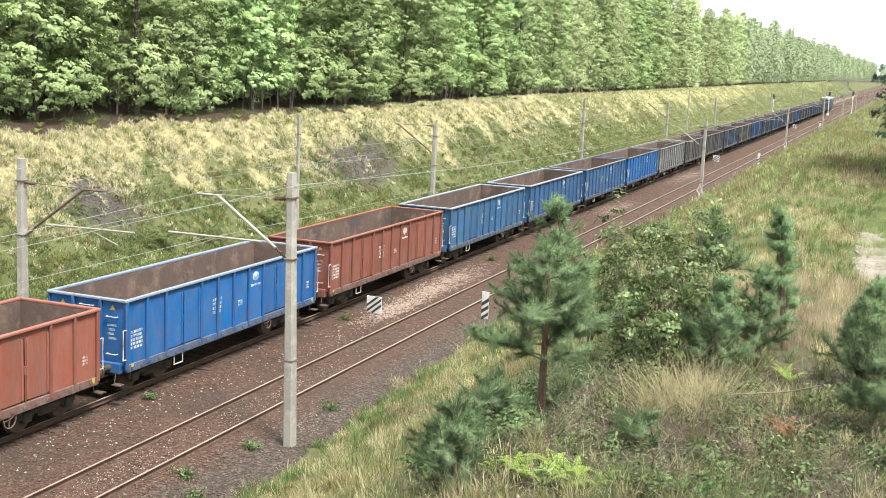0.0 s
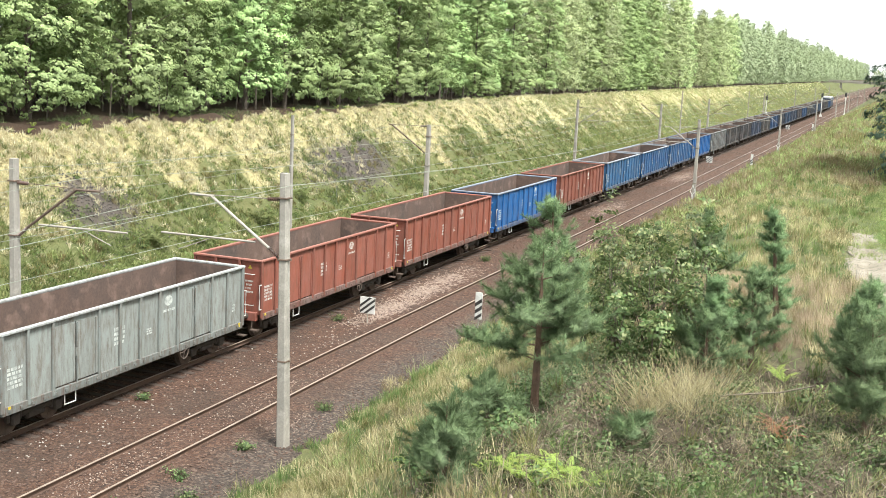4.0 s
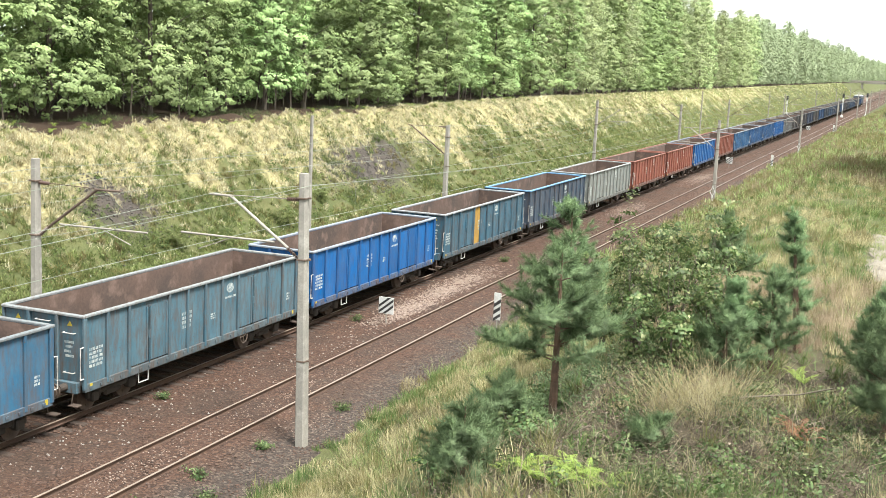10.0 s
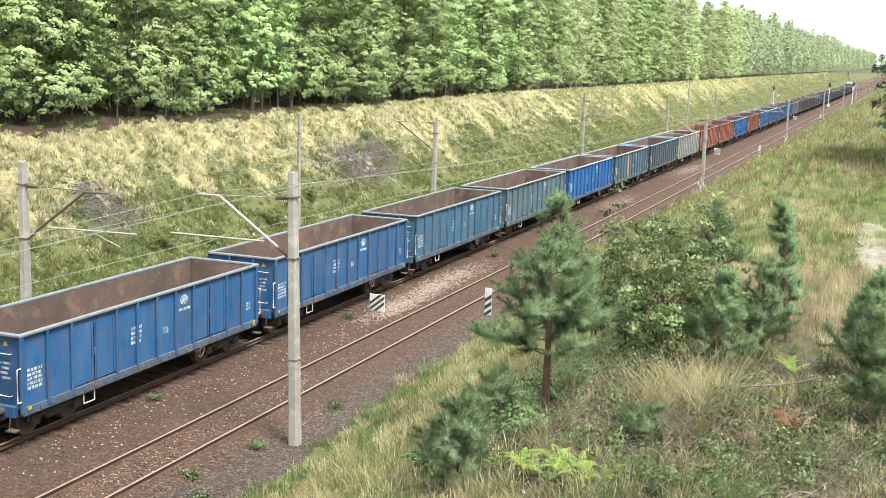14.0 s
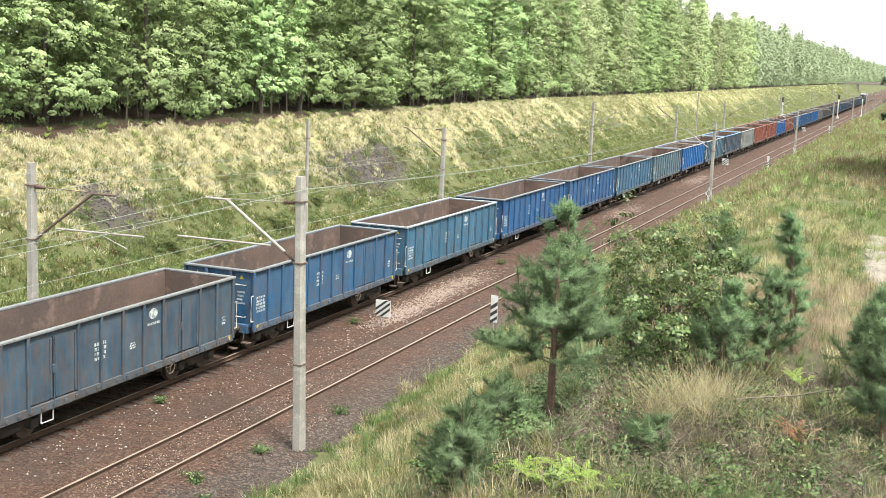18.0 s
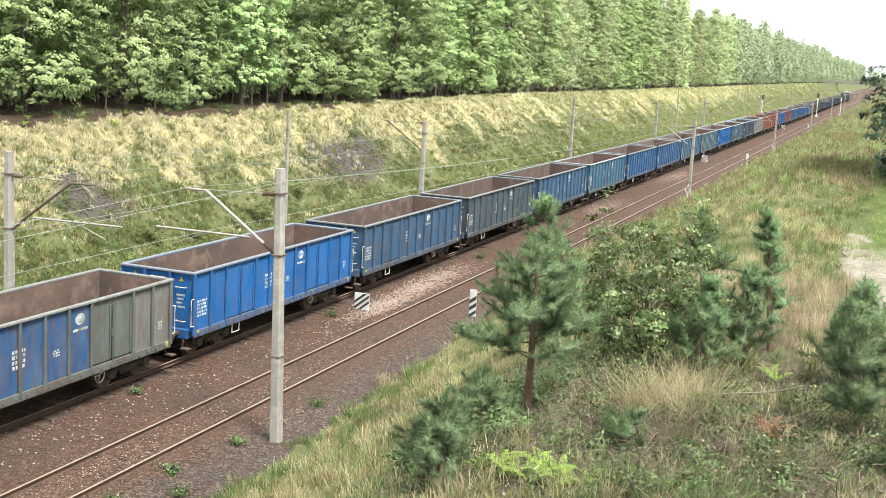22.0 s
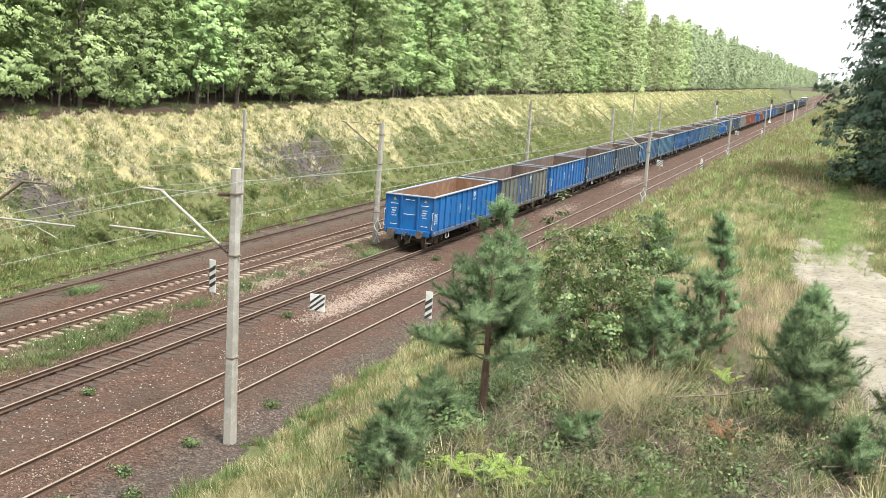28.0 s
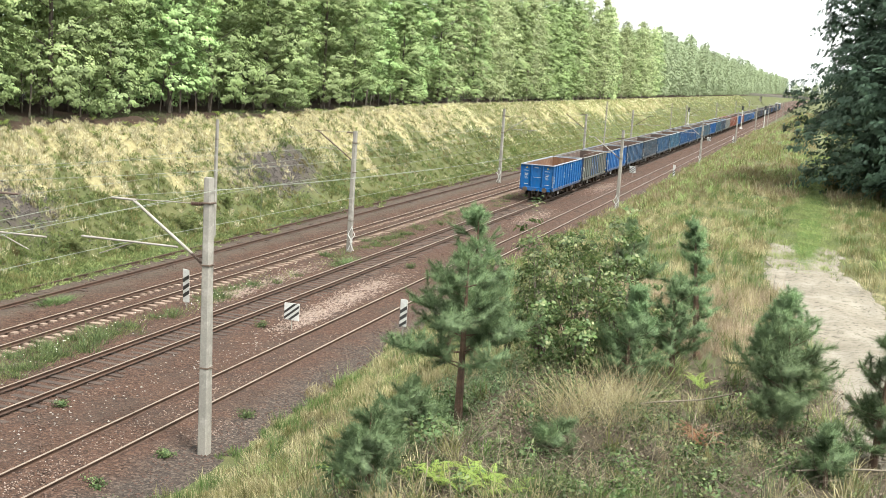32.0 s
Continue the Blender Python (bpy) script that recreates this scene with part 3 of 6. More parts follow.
stones("pale_gravel", "pale heap of spilled gravel between the tracks", 7600, heap((-20.9, 51, 0.45, 3), (-21.1, 56, 0.5, 2.5), (-20.6, 47.5, 0.4, 1.6), (-20.9, 53, 0.5, 3), (-25.9, 56, 0.4, 3.5), (-26.0, 50.5, 0.4, 1.5), (-21.0, 92, 0.5, 3), (-21, 125, 0.5, 4)), 0.05, PALE_STONE, 3)

# ---------------------------------------------------------------- train
TRAIN_X, PITCH, HALF = -23.49, 14.04, 6.32
FLOOR_Z, SIDE_LOW, RIM_Z, WIDE = 1.22, 1.06, 3.14, 1.42
BLUE, PALE, GREY, ORANGE = (0.0008, 0.078, 0.25), (0.0214, 0.0944, 0.166), (0.066, 0.081, 0.075), (0.185, 0.056, 0.037)
DULL, NAVY, MID = (0.00891, 0.057, 0.129), (0.0161, 0.0372, 0.0686), (0.00499, 0.0645, 0.177)
RIM_GREY = (0.165, 0.17, 0.165)
# colour, rim colour, dirt, label
WAGONS = (
    (BLUE, (0.266, 0.275, 0.29), 0.25, "bright blue open freight wagon with a rusty empty inside"),
    (GREY, RIM_GREY, 0.8, "weathered grey open wagon with blue repainted panels"),
    (BLUE, RIM_GREY, 0.45, "bright blue open freight wagon"),
    (DULL, RIM_GREY, 0.7, "dull blue open freight wagon"),
    ((0.0214, 0.0496, 0.08), RIM_GREY, 0.75, "dark grey-blue open freight wagon"),
    ((0.0125, 0.067, 0.145), RIM_GREY, 0.65, "blue open freight wagon with faded lettering"),
    (PALE, (0.3, 0.31, 0.319), 0.7, "pale blue open freight wagon with a whitish rim"),
    (MID, RIM_GREY, 0.55, "blue open freight wagon with stencilled panels"),
    (MID, RIM_GREY, 0.6, "blue open freight wagon, dusty along the sill"),
    ((0.02, 0.092, 0.172), RIM_GREY, 0.7, "faded blue open freight wagon"),
    ((0.048, 0.105, 0.142), (0.218, 0.222, 0.222), 0.8, "faded grey-blue open freight wagon"),
    (BLUE, (0.242, 0.257, 0.271), 0.4, "bright blue open freight wagon"),
    ((0.025, 0.083, 0.128), (0.29, 0.3, 0.31), 0.75, "grey-blue open wagon with one yellow panel"),
    ((0.0267, 0.0496, 0.0828), (0.114, 0.248, 0.411), 0.7, "dark slate-blue open wagon with pale blue rim"),
    ((0.179, 0.198, 0.189), (0.29, 0.305, 0.305), 0.75, "dirty pale grey open freight wagon"),
    (ORANGE, (0.203, 0.0819, 0.0629), 0.5, "rust-orange open freight wagon with heavy rim"),
    ((0.19, 0.056, 0.036), (0.203, 0.0819, 0.0629), 0.5, "rust-orange open freight wagon"),
    (BLUE, (0.193, 0.213, 0.232), 0.5, "bright blue open freight wagon with white stencils"),
    ((0.165, 0.048, 0.031), (0.174, 0.0629, 0.0435), 0.55, "red-brown open freight wagon"),
    ((0.0107, 0.08, 0.19), (0.242, 0.257, 0.271), 0.6, "blue open freight wagon with a dusty rim"),
    (MID, (0.242, 0.257, 0.271), 0.6, "blue open freight wagon"), (MID, (0.266, 0.275, 0.29), 0.65, "blue open freight wagon with white rim"),
    (BLUE, RIM_GREY, 0.5, "bright blue open freight wagon"), ((0.106, 0.116, 0.121), (0.29, 0.3, 0.3), 0.8, "pale grey dirty open freight wagon"),
    ((0.0484, 0.0532, 0.0605), RIM_GREY, 0.7, "dark grey open freight wagon"), ((0.0435, 0.0484, 0.0605), RIM_GREY, 0.7, "dark grey open freight wagon"),
    ((0.0178, 0.0446, 0.0968), RIM_GREY, 0.6, "dark blue open freight wagon"), ((0.0629, 0.0677, 0.0725), (0.29, 0.29, 0.281), 0.7, "grey open wagon with a bright rim"),
    (MID, RIM_GREY, 0.5, "blue open freight wagon"), (NAVY, RIM_GREY, 0.6, "navy open freight wagon"), (DULL, RIM_GREY, 0.6, "dull blue open freight wagon"))


def side_bits(root, sx, far):
    """One long side: panels between ribs, two double doors, sill and rim."""
    X = sx * WIDE
    first = {}

    def put(name, bm, mat, y, parent=root):
        if name in first:
            bm.free()
            o = again(name, first[name], parent)
        else:
            o = first[name] = part(name, bm, mat, parent)
        o.location = (X, y, 0)
        return o

    for i in range(12):
        y = -HALF + 0.01 + (i + 0.5) * 1.05
        if i in (2, 3, 8, 9):
            leaf = put("door_leaf", box(fresh(), -0.02, 0.02, -0.5, 0.5, SIDE_LOW + 0.08, RIM_Z - 0.2, 0.008), PAINT, y)
            if not far:
                inner = put("door_stiffener", box(box(fresh(), 0.02 * sx, 0.05 * sx, -0.46, -0.38, SIDE_LOW + 0.12, RIM_Z - 0.24), 0.02 * sx, 0.05 * sx, 0.38, 0.46, SIDE_LOW + 0.12, RIM_Z - 0.24), PAINT, 0, leaf)
                inner.location = (0, 0, 0)
                if i in (2, 8):
                    o = put("latch", rod(box(fresh(), 0.03 * sx, 0.09 * sx, -0.05, 0.05, 1.9, 2.15, 0.01), (0.07 * sx, 0, SIDE_LOW), (0.07 * sx, 0, RIM_Z - 0.25), 0.018), PAINT, 0, leaf)
                    o.location = (0, 0.51, 0)
            put("door_header", box(fresh(), -0.015, 0.015, -0.525, 0.525, RIM_Z - 0.2, RIM_Z), PAINT, y)
        else:
            put("panel", box(fresh(), -0.012, 0.012, -0.52, 0.52, SIDE_LOW, RIM_Z), PAINT, y)
    for i in range(13):
        if i in (3, 9):
            continue
        bm = fresh()
        w = 0.075 if i in (0, 12) else 0.055
        x0, x1 = sorted((0.01 * sx, 0.1 * sx))
        box(bm, x0, x1, -w, w, SIDE_LOW - 0.12, RIM_Z - 0.02, 0.02)
        put("corner_post" if i in (0, 12) else "rib", bm, PAINT, -HALF + 0.01 + i * 1.05)
    bm = box(fresh(), *sorted((-0.03 * sx, 0.11 * sx)), -HALF - 0.04, HALF + 0.04, RIM_Z - 0.03, RIM_Z + 0.06, 0.02)
    put("top_rail", bm, PAINT, 0)
    bm = box(fresh(), *sorted((-0.04 * sx, 0.075 * sx)), -HALF, HALF, SIDE_LOW - 0.2, SIDE_LOW + 0.04, 0.01)
    for i in range(26):
        box(bm, *sorted((0.075 * sx, 0.10 * sx)), -HALF + 0.2 + i * 0.48, -HALF + 0.32 + i * 0.48, SIDE_LOW - 0.12, SIDE_LOW - 0.04)
    put("side_sill", bm, PAINT, 0)
    put("lining", box(fresh(), *sorted((-0.035 * sx, -0.02 * sx)), -HALF + 0.03, HALF - 0.03, FLOOR_Z, RIM_Z - 0.035), INSIDE, 0)
    if far:
        return
    # stencilled lettering as plain bars
    rng = random.Random(int(sx * 3 + 7))

    def bars(name, y, z, wide, rows, tall):
        bm = fresh()
        for r in range(rows):
            a = -wide / 2
            while a < wide / 2 - 0.03:
                b = min(a + rng.uniform(0.05, 0.17), wide / 2)
                box(bm, *sorted((0.0, 0.004 * sx)), sx * a, sx * b, z - r * tall * 1.5 - tall, z - r * tall * 1.5) if sx > 0 else box(bm, -0.004, 0.0, -b, -a, z - r * tall * 1.5 - tall, z - r * tall * 1.5)
                a = b + 0.035
        o = tagged(part(name, bm, MARKING, root, "white stencilled bars"), kind="stuff")
        o.location = (X + sx * 0.014, y, 0)
    d = sx
    bars("stencil", -5.75 * d, 2.15, 0.62, 5, 0.085)
    bars("stencil", -0.52 * d - 0.53, 2.35, 0.55, 4, 0.10)
    bars("stencil", 0.53 * d, 2.0, 0.30, 3, 0.05)
    bars("stencil", 5.75 * d, 1.85, 0.22, 3, 0.07)
    bm = fresh()
    bmesh.ops.create_cone(bm, cap_ends=True, segments=20, radius1=0.2, radius2=0.2, depth=0.004, matrix=Matrix.Translation((0, 0, 2.72)) @ Matrix.Rotation(radians(90), 4, "Y"))
    o = part("logo_disc", bm, MARKING, root, "white round emblem")
    o.location = (X + sx * 0.016, 1.6, 0)
    o.scale = (1, 1.15, 0.85)
    o.location.z = 2.72 * 0.15
    bm = fresh()
    for a, b in ((-0.32, -0.08), (-0.05, 0.16), (0.19, 0.36)):
        box(bm, -0.002, 0.002, a, b, 2.36, 2.44)
    o = part("stencil", bm, MARKING, root, "white stencilled bars")
    o.location = (X + sx * 0.016, 1.6, 0)
    for y in (-6.05, 6.05):
        bm = box(fresh(), -0.002, 0.003, -0.06, 0.06, SIDE_LOW - 0.02, SIDE_LOW + 0.14)
        o = part("tow_hook_mark", bm, MARK_YELLOW, root, "yellow hook plate")
        o.location = (X + sx * 0.078, y, -0.1)
    # hand brake wheel and foot step
    bm = fresh()
    ring = [(0.0, 0.24 * math.cos(a * math.tau / 14), 0.24 * math.sin(a * math.tau / 14)) for a in range(15)]
    line(bm, ring, 0.022)
    for a in range(4):
        rod(bm, (0, 0, 0), ring[a * 3 + 1], 0.014)
    rod(bm, (0, 0, 0), (-0.3 * sx, 0, 0), 0.03)
    o = part("brake_wheel", bm, STEEL_WHEEL, root, "dull grey hand brake wheel")
    o.location = (X + sx * 0.06, 2.5 * d, 0.78)
    bm = line(fresh(), [(0, -0.25, 1.0), (0, -0.25, 0.52), (0, 0.25, 0.52), (0, 0.25, 1.0)], 0.022)
    o = part("foot_step", bm, PALE_STEEL, root, "pale painted foot step")
    o.location = (X, -3.4 * d, 0)


def bogie_mesh(root, y, far):
    if "bogie" in WHEEL:
        bg = again("bogie", WHEEL["bogie"], root)
    else:
        bm = box(fresh(), -1.0, 1.0, -0.16, 0.16, 0.5, 0.72, 0.03)
        for sx in (-1, 1):
            box(bm, sx * 1.03 - 0.08, sx * 1.03 + 0.08, -1.08, 1.08, 0.5, 0.68, 0.04)
            box(bm, sx * 1.03 - 0.1, sx * 1.03 + 0.1, -0.4, 0.4, 0.36, 0.6, 0.06)
            for dy in (-0.9, 0.9):
                box(bm, sx * 1.05 - 0.13, sx * 1.05 + 0.13, dy - 0.17, dy + 0.17, 0.34, 0.66, 0.04)
                for e in (-0.24, 0.24):
                    rod(bm, (sx * 1.05, dy + e, 0.46), (sx * 1.05, dy + e, 0.7), 0.075, n=8)
        bg = WHEEL["bogie"] = part("bogie", bm, STEEL_DARK, root)
    bg.location = (0, y, 0)
    if "set" not in WHEEL:
        bm = fresh()
        rod(bm, (-1.1, 0, 0), (1.1, 0, 0), 0.075, n=10)
        for sx in (-1, 1):
            rod(bm, (sx * 0.69, 0, 0), (sx * 0.825, 0, 0), 0.46, n=24)
            rod(bm, (sx * 0.66, 0, 0), (sx * 0.69, 0, 0), 0.495, n=24)
            for a in range(6):
                c, s = math.cos(a * 1.047), math.sin(a * 1.047)
                rod(bm, (sx * 0.82, 0.28 * c, 0.28 * s), (sx * 0.836, 0.28 * c, 0.28 * s), 0.06)
        WHEEL["set"] = part("wheelset", bm, STEEL_WHEEL, bg)
        first = True
    else:
        first = False
    for k, dy in enumerate((-0.9, 0.9)):
        w = WHEEL["set"] if first and k == 0 else again("wheelset", WHEEL["set"], bg)
        w.location = (0, dy, 0.46)
    return bg


WHEEL = {}


def build_wagon(far=False):
    """An open bogie wagon with ribbed sides; its origin is on the rail top at the middle."""
    root = thing("open_wagon", "open freight wagon", "freight wagon", "wagons of the train")
    for sx in (1, -1):
        side_bits(root, sx, far)
    for e in (-1, 1):
        Y = e * HALF
        o = part("end_wall", box(fresh(), -WIDE, WIDE, *sorted((Y, Y - e * 0.03)), SIDE_LOW, RIM_Z), PAINT, root)
        part("end_lining", box(fresh(), -WIDE + 0.04, WIDE - 0.04, *sorted((Y - e * 0.034, Y - e * 0.05)), FLOOR_Z, RIM_Z - 0.035), INSIDE, root)
        for x in (-0.52, 0.52):
            b = part("end_post", box(fresh(), x - 0.06, x + 0.06, *sorted((Y, Y + e * 0.1)), SIDE_LOW - 0.1, RIM_Z - 0.02, 0.02), PAINT, o)
        part("end_rail", box(fresh(), -WIDE - 0.1, WIDE + 0.1, *sorted((Y - e * 0.05, Y + e * 0.1)), RIM_Z - 0.03, RIM_Z + 0.057, 0.02), PAINT, root)
        part("headstock", box(fresh(), -1.3, 1.3, *sorted((Y - e * 0.1, Y + e * 0.14)), SIDE_LOW - 0.24, SIDE_LOW + 0.1, 0.02), PAINT if not far else STEEL_DARK, root)
        for x in (-0.88, 0.88):
            b = part("buffer", rod(rod(fresh(), (x, Y + e * 0.14, 1.0), (x, Y + e * 0.42, 1.0), 0.12, 0.1, 10), (x, Y + e * 0.42, 1.0), (x, Y + e * 0.62, 1.0), 0.075, n=10), STEEL_DARK, root)
            part("buffer_head", rod(fresh(), (x, Y + e * 0.6, 1.0), (x, Y + e * 0.66, 1.0), 0.22, 0.225, 14), STEEL_WHEEL, b)
        part("coupling", line(fresh(), [(0, Y + e * 0.1, 1.0), (0, Y + e * 0.5, 1.0), (0, Y + e * 0.66, 0.86), (0, Y + e * 0.5, 0.6)], 0.045), STEEL_DARK, root)
        if far:
            continue
        for x in (-0.28, 0.28):
            part("brake_hose", line(fresh(), [(x, Y + e * 0.12, 0.95), (x, Y + e * 0.32, 0.78), (x * 0.8, Y + e * 0.42, 0.55)], 0.03), STEEL_DARK, root)
        for x in (-WIDE + 0.1, WIDE - 0.1):
            s = math.copysign(1, x)
            part("handrail", line(fresh(), [(x + s * 0.17, Y + e * 0.04, 1.3), (x + s * 0.17, Y + e * 0.2, 1.3), (x + s * 0.17, Y + e * 0.2, 2.25), (x + s * 0.17, Y + e * 0.04, 2.25)], 0.024), PALE_STEEL, root, "white painted handrail")
            part("corner_step", line(box(fresh(), x - 0.16, x + 0.16, *sorted((Y + e * 0.1, Y + e * 0.36)), 0.5, 0.53), [(x - 0.16, Y + e * 0.1, 0.95), (x - 0.16, Y + e * 0.2, 0.52)], 0.016), STEEL_WHEEL, root)
        for x, z, w in ((-0.95, 2.62, 0.4), (0.95, 2.62, 0.4), (0.0, 2.05, 0.62), (0.0, 2.9, 0.5), (0.95, 1.42, 0.36), (-0.95, 1.42, 0.36)):
            bar = line(fresh(), [(x - w / 2, Y, z), (x - w / 2, Y + e * 0.09, z), (x + w / 2, Y + e * 0.09, z), (x + w / 2, Y, z)], 0.017)
            part("grab_bar", bar, PALE_STEEL, o, "pale grab bar")
        bm = fresh()
        for x in (-0.95, 0.95):
            for i in range(4):
                box(bm, x - 0.2 + 0.04 * (i % 2), x + 0.14 - 0.05 * (i % 3), *sorted((Y, Y + e * 0.004)), 2.3 - i * 0.14, 2.37 - i * 0.14)
        tagged(part("end_stencil", bm, MARKING, o, "white stencilled bars"), kind="stuff")
        bm = fresh()
        for x in (-0.95, 0.95):
            v = [bm.verts.new((x + a, Y + e * 0.005, z)) for a, z in ((-0.1, 2.82), (0.1, 2.82), (0.0, 2.98))]
            bm.faces.new(v)
        part("warning_triangle", bm, MARK_YELLOW, o, "yellow warning triangles")
    part("floor", box(fresh(), -WIDE + 0.03, WIDE - 0.03, -HALF + 0.06, HALF - 0.06, FLOOR_Z - 0.06, FLOOR_Z), INSIDE, root)
    bm = box(box(fresh(), -0.28, -0.12, -HALF, HALF, 0.82, 1.15), 0.12, 0.28, -HALF, HALF, 0.82, 1.15)
    for y in (-4.0, -2.0, 0.0, 2.0, 4.0):
        box(bm, -1.35, 1.35, y - 0.06, y + 0.06, 0.92, 1.14)
    part("underframe", bm, STEEL_DARK, root)
    part("brake_gear", rod(rod(box(fresh(), 0.4, 0.75, -1.3, -0.7, 0.55, 0.85, 0.03), (-0.5, 0.2, 0.75), (-0.5, 1.3, 0.75), 0.2, n=12), (0.0, -4.0, 0.62), (0.0, 4.0, 0.62), 0.03), STEEL_DARK, root)
    for y in (-4.5, 4.5):
        bogie_mesh(root, y, far)
    # what is left of the load
    nx, ny = 9, 30
    gx, gy = np.meshgrid(np.linspace(-WIDE + 0.05, WIDE - 0.05, nx), np.linspace(-HALF + 0.07, HALF - 0.07, ny))
    gz = FLOOR_Z + 0.1 + 0.05 * wave(gx, gy, 1.6) + 0.25 * np.exp(-((np.abs(gy) - HALF) / 0.8) ** 2)
    idx = np.arange(nx * ny).reshape(ny, nx)
    me = quick_mesh("load_residue", np.stack([gx, gy, gz], -1).reshape(-1, 3), np.stack([idx[:-1, :-1], idx[:-1, 1:], idx[1:, 1:], idx[1:, :-1]], -1).reshape(-1, 4), INSIDE)
    o = new("load_residue", me)
    o.parent = root
    return root


PAINTED = ("panel", "door", "rib", "corner_post", "end_wall", "end_post", "side_sill", "latch", "headstock")
TRAIN = []


def build_train():
    rng = random.Random(5)
    near, far = build_wagon(), build_wagon(True)
    used = set()
    for k in range(41):
        colour, rim, dirt, label = WAGONS[k] if k < len(WAGONS) else rng.choice(WAGONS[24:31])
        proto = far if k > 23 else near
        w = proto if proto not in used else copy_thing(proto, Matrix())
        used.add(proto)
        tagged(w, label)
        TRAIN.append(w)
        count = defaultdict(int)
        for o in w.children_recursive:
            base = o.name.split(".")[0]
            count[base] += 1
            # paint beyond wagon 23 is darkened to stand for distance haze
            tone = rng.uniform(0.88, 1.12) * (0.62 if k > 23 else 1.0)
            if base in ("top_rail", "end_rail"):
                # rims beyond wagon 20 are dulled the same way for distance
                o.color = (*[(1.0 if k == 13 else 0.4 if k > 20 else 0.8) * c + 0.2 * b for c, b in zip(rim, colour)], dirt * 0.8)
            elif base.startswith(PAINTED):
                # shading of ribs, posts and latches is painted in as a darker tone
                tone *= 0.82 if base in ("rib", "corner_post", "end_post", "latch") else 1.0
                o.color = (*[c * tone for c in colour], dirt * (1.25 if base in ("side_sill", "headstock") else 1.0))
            if base == "side_sill":
                o.color = (*[0.45 * c + 0.03 for c in colour], 1.0)
            if base in ("stencil", "end_stencil", "logo_disc"):
                o.color = (*colour, 1.0)
            if k == 1 and base in ("end_wall", "end_post"):
                o.color = (0.005, 0.05, 0.16, 0.6)
            if base == "panel" and k == 12 and count[base] == 3:
                o.color = (0.36, 0.21, 0.035, 0.6)
            if k == 1 and base == "panel" and count[base] in (3, 4, 5, 6):
                o.color = (0.005, 0.05, 0.145, 0.8)
            if k == 1 and base == "panel" and count[base] in (7, 8):
                o.color = (0.11, 0.11, 0.105, 0.8)


    for o in TRAIN[0].children_recursive:
        if o.data.materials[0] == INSIDE:
            o.material_slots[0].link = "OBJECT"
            o.material_slots[0].material = INSIDE_RUST


def build_locomotive():
    """Electric locomotive at the head of the train."""
    root = thing("locomotive", "dark blue electric locomotive with a pale roof", "locomotive")
    body = box(fresh(), -1.45, 1.45, -7.4, 7.4, 1.15, 3.75, 0.12)
    o = part("body", body, PAINT, root)
    o.color = (0.03, 0.045, 0.08, 0.5)
    o = part("roof", box(fresh(), -1.25, 1.25, -7.0, 7.0, 3.74, 4.05, 0.14), PAINT, root, "pale grey roof")
    o.color = (0.45, 0.46, 0.46, 0.5)
    for e in (-1, 1):
        for x in (-0.62, 0.62):
            part("windscreen", box(fresh(), x - 0.5, x + 0.5, *sorted((e * 7.38, e * 7.42)), 2.7, 3.4, 0.01), GLASS_DARK, root)
            part("headlight", rod(fresh(), (x * 1.5, e * 7.35, 1.6), (x * 1.5, e * 7.45, 1.6), 0.14, n=12), PALE_STEEL, root)
            part("buffer", rod(rod(fresh(), (x * 1.4, e * 7.4, 1.0), (x * 1.4, e * 7.85, 1.0), 0.11, n=10), (x * 1.4, e * 7.85, 1.0), (x * 1.4, e * 7.93, 1.0), 0.23, n=12), STEEL_DARK, root)
        bogie_mesh(root, e * 4.3, True)
        part("pantograph", line(line(fresh(), [(0, e * 5.5, 4.05), (0, e * 4.2, 4.6), (0, e * 5.4, 5.1)], 0.04), [(-0.8, e * 5.4, 5.12), (0.8, e * 5.4, 5.12)], 0.04), GREY_STEEL, root)
    for sx in (-1, 1):
        for y in (-4, -1.4, 1.4, 4):
            part("side_window", box(fresh(), *sorted((sx * 1.44, sx * 1.47)), y - 0.5, y + 0.5, 2.6, 3.2, 0.01), GLASS_DARK, root)
    part("underframe", box(fresh(), -1.35, 1.35, -7.3, 7.3, 0.75, 1.16, 0.04), STEEL_DARK, root)
    TRAIN.append(root)


build_train()
build_locomotive()

# ---------------------------------------------------------------- overhead line


def mast_shaft(root, base, top, slim=False):
    bm = fresh()
    r = bmesh.ops.create_cube(bm, size=1)
    a, b = ((0.15, 0.11) if not slim else (0.11, 0.08))
    for v in r["verts"]:
        w = b if v.co.z > 0 else a
        v.co = Vector((math.copysign(w, v.co.x), math.copysign(w * 1.15, v.co.y), top if v.co.z > 0 else base - 0.6))
    bmesh.ops.bevel(bm, geom=[e for e in bm.edges if abs(e.verts[0].co.z - e.verts[1].co.z) > 1], offset=0.035, segments=1, affect="EDGES")
    part("shaft", bm, CONCRETE, root)


def clamp(root, z, w=0.14):
    part("clamp", box(box(fresh(), -w - 0.005, w + 0.005, -w - 0.025, w + 0.025, z - 0.025, z + 0.025, 0.008), w - 0.02, w + 0.09, -0.025, 0.025, z - 0.018, z + 0.018), RUST_STEEL, root, "rusty steel clamp")


